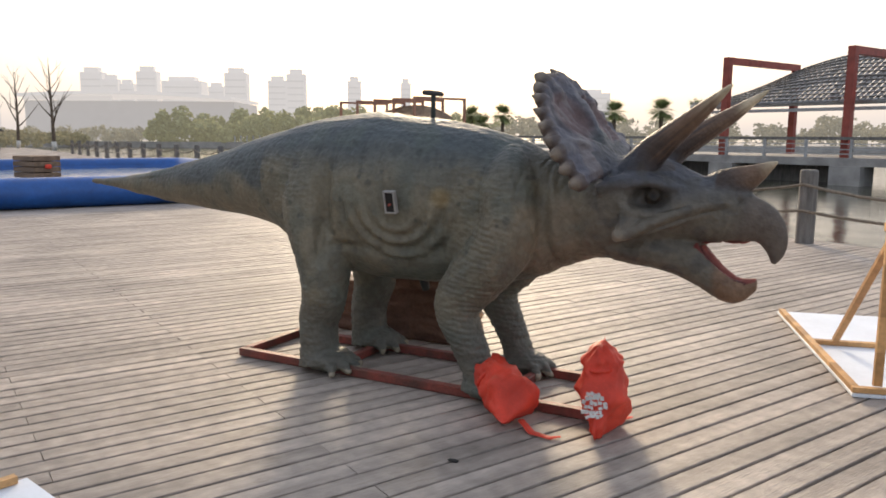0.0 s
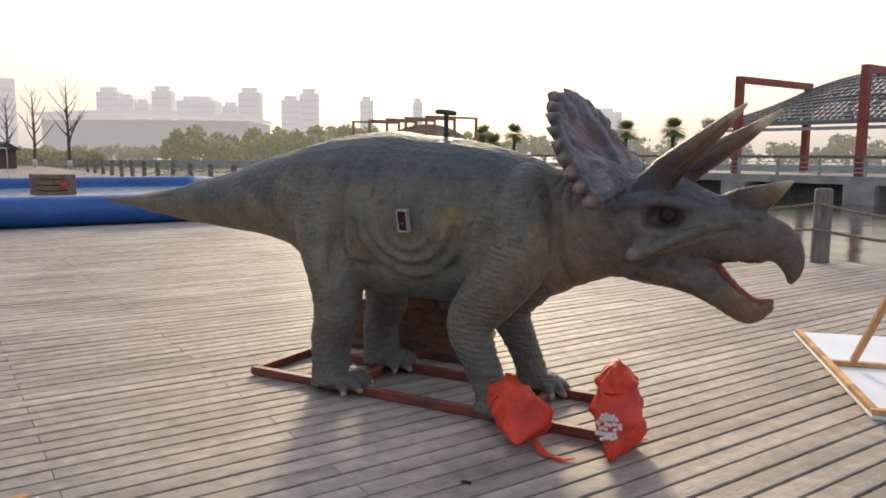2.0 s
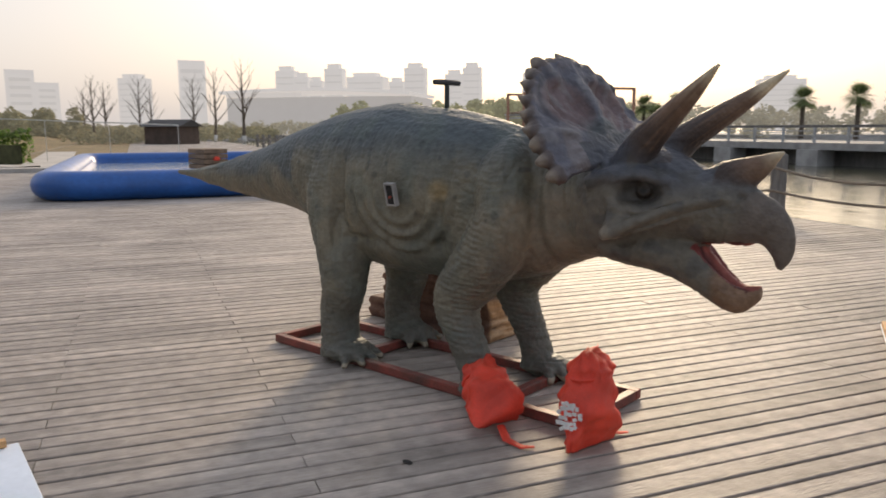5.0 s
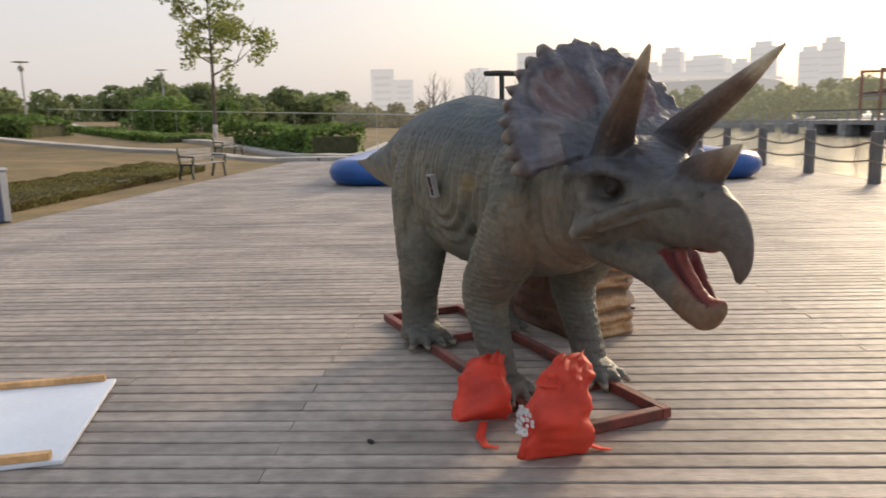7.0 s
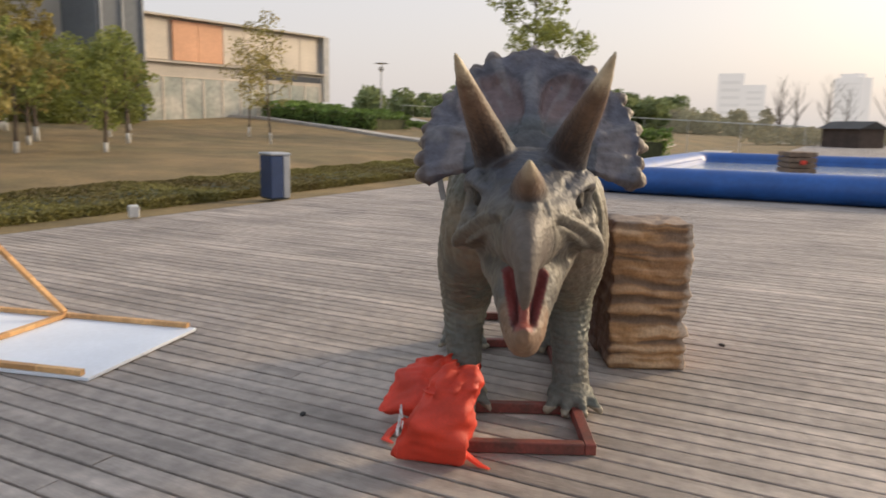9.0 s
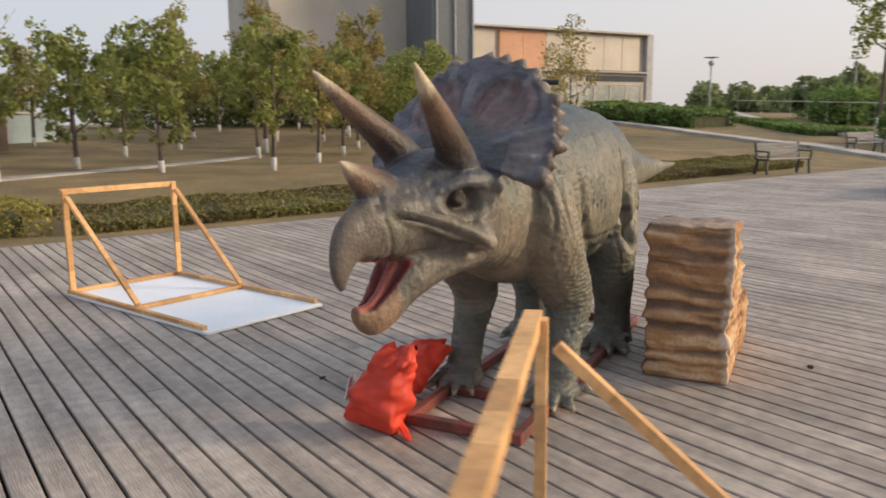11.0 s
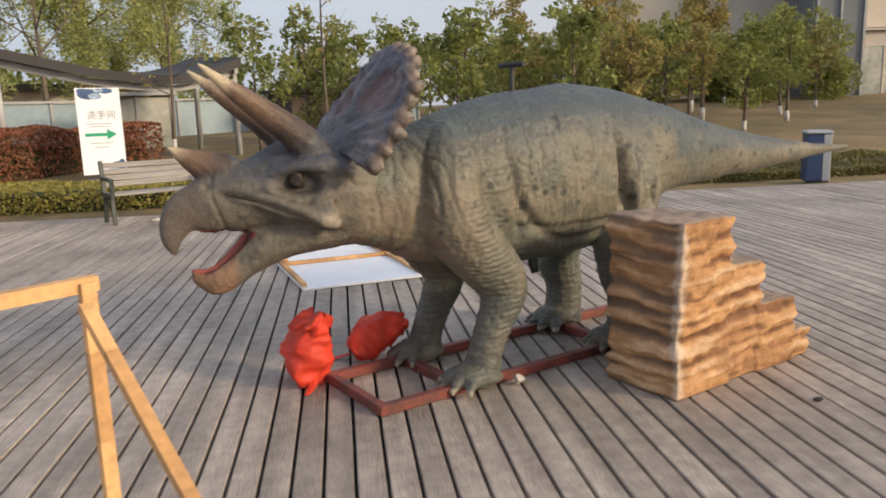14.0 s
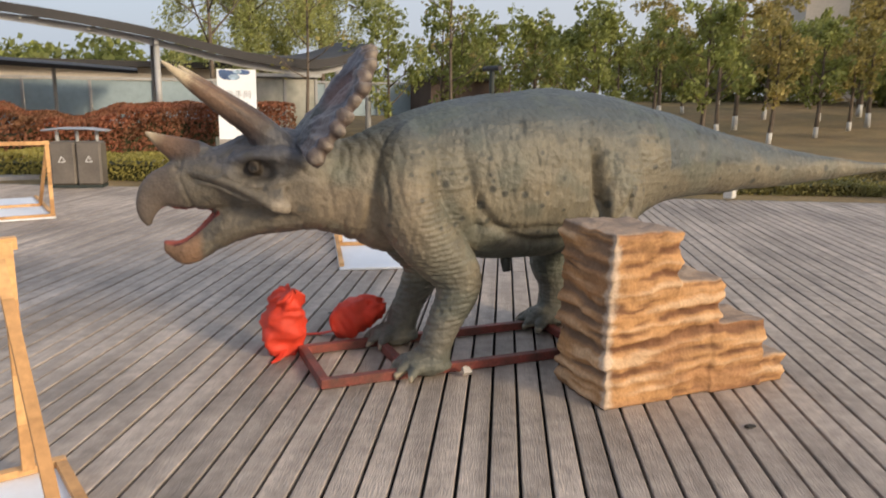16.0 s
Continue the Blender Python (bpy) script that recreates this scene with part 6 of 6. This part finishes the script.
def woods(label, pts, depth, low, high, count, size, seed, material, z0=0.0):
    """A far belt of trees: clumps of leaves with an uneven top over a few trunks."""
    rnd = random.Random(seed)
    clumps = []
    for (x0, y0), (x1, y1) in zip(pts, pts[1:]):
        d = math.hypot(x1 - x0, y1 - y0)
        nx, ny = -(y1 - y0) / d, (x1 - x0) / d
        n = int(d / (high * .20)) + 1
        for k in range(n):
            s = (k + rnd.uniform(-.4, .4)) / n
            w = rnd.uniform(-.5, .5) * depth
            h = rnd.uniform(low, high)
            cx, cy = x0 + (x1 - x0) * s + nx * w, y0 + (y1 - y0) * s + ny * w
            for j in range(6):
                r = h * rnd.uniform(.16, .30)
                clumps.append((cx + rnd.gauss(0, h * .22), cy + rnd.gauss(0, h * .22), z0 + max(r * .6, h - r - abs(rnd.gauss(0, h * .33))), r))
    ob = new("woods", leaf_mesh("woods", clumps, count, size, seed, material))
    tagged(ob, label, "trees", kind="stuff")


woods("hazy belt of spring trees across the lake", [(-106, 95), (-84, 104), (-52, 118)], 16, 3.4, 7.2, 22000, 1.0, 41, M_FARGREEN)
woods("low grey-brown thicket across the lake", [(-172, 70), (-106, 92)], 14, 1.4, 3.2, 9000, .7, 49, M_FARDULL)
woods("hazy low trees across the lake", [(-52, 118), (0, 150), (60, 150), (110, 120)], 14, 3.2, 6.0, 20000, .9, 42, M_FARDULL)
woods("green belt of trees beyond the lawn", [(-150, 40), (-112, 24), (-92, 8), (-84, -10)], 14, 4.6, 7.6, 60000, .7, 43, M_FARSHRUB)
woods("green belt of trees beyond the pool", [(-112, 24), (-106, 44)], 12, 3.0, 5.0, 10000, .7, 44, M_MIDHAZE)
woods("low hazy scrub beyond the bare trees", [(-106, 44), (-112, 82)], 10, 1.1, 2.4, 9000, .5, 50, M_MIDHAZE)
woods("rounded dark green trees on the lawn", [(-62, 7), (-60, 0)], 6, 3.6, 4.9, 7000, .38, 45, M_SHRUB)
woods("dense green trees before the museum wing", [(-35.5, -18.6), (-29, -24), (-21, -33)], 4, 2.8, 5.2, 60000, .2, 51, M_LEAF, .9)
woods("dense green trees behind the lawn", [(-22, -38), (-8, -44), (14, -46)], 8, 2.0, 3.6, 12000, .28, 46, M_LEAF, 1.0)
woods("dense green trees behind the shed", [(-2, -46), (14, -47), (40, -42)], 8, 3.0, 5.6, 9000, .5, 47, M_LEAF)
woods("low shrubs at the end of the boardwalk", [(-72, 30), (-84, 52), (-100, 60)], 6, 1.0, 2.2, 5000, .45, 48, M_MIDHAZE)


def build_palms():
    first = None
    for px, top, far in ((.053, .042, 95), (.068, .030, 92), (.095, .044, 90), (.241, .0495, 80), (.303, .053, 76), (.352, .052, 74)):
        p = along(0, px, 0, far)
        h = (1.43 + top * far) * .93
        if first is None:
            h0 = h
            first = thing("palm_tree", "stocky fan palm on the far promenade", "palm", pose(p.x, p.y, 0), group="promenade palms")
            bm = bmesh.new()
            tube(bm, [(0, 0, 0), (.05, 0, h * .5), (0, 0, h * .82)], [.26, .2, .22], 9)
            part("trunk", bm, M_BARK, first)
            bm = bmesh.new()
            rnd = random.Random(6)
            for k in range(64):
                a, e = k * 2.4, rnd.uniform(-.7, 1.35)
                d = Vector((math.cos(a) * math.cos(e), math.sin(a) * math.cos(e), math.sin(e)))
                s = Vector((-math.sin(a), math.cos(a), 0))
                b = Vector((0, 0, h * .82)) + d * .25
                ln = rnd.uniform(1.15, 1.75)
                for j in range(7):
                    q = (j - 3) * .2
                    tip = b + d * ln * (1 - .1 * abs(j - 3)) + s * q * ln - Vector((0, 0, .25 * ln * (1 - e * .4)))
                    mid = b.lerp(tip, .55) + Vector((0, 0, .12))
                    bm.faces.new([bm.verts.new(v) for v in (b, mid + s * .05, tip, mid - s * .05)])
            part("crown", bm, M_FARSHRUB, first, "fan-shaped fronds")
        else:
            copy_thing(first, pose(p.x, p.y, h - h0, 0, 0, 100 * px * 57))


build_palms()


def street_lamp(x, y, h):
    t = thing("street_lamp", "slim park lamp with a flat disc top on the lawn", "street lamp", pose(x, y, 0), group="park lamps")
    bm = bmesh.new()
    tube(bm, [(0, 0, 0), (0, 0, h - .7)], [.09, .06], 8)
    part("pole", bm, M_STEEL, t)
    bm = bmesh.new()
    tube(bm, [(0, 0, h - .08), (0, 0, h - .03), (0, 0, h)], [.30, .62, .58], 14)
    tube(bm, [(0, 0, h - .72), (0, 0, h - .5), (0, 0, h - .3)], [.10, .24, .16], 10)
    tube(bm, [(0, 0, h - .32), (0, 0, h - .06)], .03, 6)
    part("head", bm, M_STEEL, t, "grey lamp head under a flat disc")


street_lamp(-60, -7.1, 6.5)
street_lamp(-72, 3.5, 6.8)


def build_left_shore():
    t = thing("timber_hut", "small brown timber hut at the end of the boardwalk", "hut", pose(-66, 36, 0, 0, 0, 25))
    bm = bmesh.new()
    box(bm, -2, -1.6, 0, 2, 1.6, 1.7)
    part("wall", bm, M_BROWNHUT, t)
    bm = bmesh.new()
    vs = [bm.verts.new(p) for p in ((-2.3, -2, 1.7), (2.3, -2, 1.7), (2.3, 0, 2.4), (-2.3, 0, 2.4), (-2.3, 2, 1.7), (2.3, 2, 1.7))]
    for q in ((0, 1, 2, 3), (3, 2, 5, 4), (0, 3, 4), (1, 5, 2), (0, 4, 5, 1)):
        bm.faces.new([vs[i] for i in q])
    part("roof", bm, M_ROOF, t)
    bm = bmesh.new()
    beam(bm, (-75, -6.5, 3.4), (-25, 13.5, 1.6), .04, .05)
    for k in range(16):
        q = Vector((-75, -6.5, 3.4)).lerp(Vector((-25, 13.5, 1.6)), k / 15)
        beam(bm, (q.x, q.y, ground_at(q.x, q.y) - .05), q, .022, .022)
    ob = part("guard_rail", bm, M_LIME, None)
    tagged(ob, "thin pale rail running along the far lawn", "rail")


build_left_shore()


def build_drain():
    t = thing("drain_spout", "short dark drain spout under the dinosaur's belly", "spout", pose(1.18, .36, .50))
    bm = bmesh.new()
    tube(bm, [(0, 0, .14), (0, .01, .05), (0, .03, .0)], [.035, .03, .024], 10)
    part("spout", bm, M_IRON, t, smooth=True)


build_drain()


def litter(x, y, r, seed, label, material):
    bm = bmesh.new()
    bmesh.ops.create_icosphere(bm, subdivisions=2, radius=r, matrix=pose(x, y, r * .35) @ Matrix.Diagonal((1.5, .9, .35, 1)))
    for v in bm.verts:
        v.co += v.normal * r * .3 * noise.noise(v.co * 30 + Vector((seed, 0, 0)))
        v.co.z = max(v.co.z, .001)
    tagged(part("litter", bm, material, None), label, "litter")


litter(1.97, -.755, .018, 1, "small dark scrap lying on the deck", M_UNDER)
litter(.575, 1.764, .022, 2, "small dark pebble lying on the deck", M_UNDER)
litter(1.45, -7.3, .06, 3, "crumpled pale paper by the bench", M_LIME)

# ---- the deck's planks ----
PITCH, GAP = 0.128, 0.016


def plank_box(u0, v0, u1, v1, z, ch=0.004):
    """Corners and faces of a plank with eased long edges."""
    vs = [(u0, v0, -.03), (u1, v0, -.03), (u1, v1, -.03), (u0, v1, -.03), (u0, v0, z - ch), (u1, v0, z - ch), (u1, v1, z - ch), (u0, v1, z - ch), (u0 + ch, v0, z), (u1 - ch, v0, z), (u1 - ch, v1, z), (u0 + ch, v1, z)]
    fs = [(0, 1, 5, 4), (1, 2, 6, 5), (2, 3, 7, 6), (3, 0, 4, 7), (4, 5, 9, 8), (6, 7, 11, 10), (5, 6, 10, 9), (7, 4, 8, 11), (8, 9, 10, 11)]
    return vs, fs


def build_deck():
    bm = bmesh.new()
    box(bm, -90, EDGE + .05, -.30, 60, RAIL + .35, -.05)
    deck = new("deck", finish("deck", bm, M_UNDER))
    deck.matrix_world = DECK
    tagged(deck, "wide weathered grey-brown timber boardwalk deck", "deck", kind="structure")
    bm = bmesh.new()
    box(bm, -90, RAIL + .36, -.35, 60, RAIL + .45, -.002)
    box(bm, -90, EDGE - .06, -.25, 60, EDGE - .004, -.002)
    edge = new("trim", finish("trim", bm, M_POST))
    edge.matrix_world = DECK
    tagged(edge, "timber edge board of the deck", "edge board", kind="structure")
    bm = bmesh.new()
    box(bm, -90, EDGE + .06, -.048, -25.22, -1.285, -.006)
    verge = new("verge", finish("verge", bm, M_GRASS))
    verge.matrix_world = DECK
    tagged(verge, "dry grass verge beyond the end of the planks", "verge", kind="structure")
    rnd = random.Random(8)
    shared, near, far_v, far_f = {}, 0, [], []
    k0 = int(round((-90 - .945) / PITCH))
    for k in range(k0, int(60 / PITCH)):
        u0 = .945 + k * PITCH + GAP / 2
        cuts = [EDGE, -4.5, -.2, 4.1, RAIL + .35] if k % 2 else [EDGE, -5.58, -1.28, 3.02, 7.32, RAIL + .35]
        if u0 < -25.2:
            cuts = [-1.28] + [c for c in cuts if c > -1.2]
        for v0, v1 in zip(cuts, cuts[1:]):
            dz = rnd.uniform(-.0022, .0018)
            mine = -3.4 < u0 < 8.4 and v1 > -3.2 and v0 < 3.9
            if mine and near < 300:
                key = round(v1 - v0, 2)
                if key not in shared:
                    me = bpy.data.meshes.new("plank")
                    me.from_pydata(*(lambda p: (p[0], [], p[1]))(plank_box(0, 0.002, PITCH - GAP, v1 - v0 - 0.002, 0)))
                    me.materials.append(M_PLANK)
                    shared[key] = me
                ob = new("plank", shared[key])
                ob.parent = deck
                ob.matrix_basis = Matrix.Translation((u0, v0, dz))
                near += 1
            else:
                vs, fs = plank_box(u0, v0 + .002, u0 + PITCH - GAP, v1 - .002, dz)
                n = len(far_v)
                far_v += vs
                far_f += [tuple(i + n for i in q) for q in fs]
    me = bpy.data.meshes.new("planks")
    me.from_pydata(far_v, [], far_f)
    me.materials.append(M_PLANK_FAR)
    rest = new("planks", me)
    rest.parent = deck
    tagged(rest, "weathered planks of the deck", kind="stuff")


build_deck()
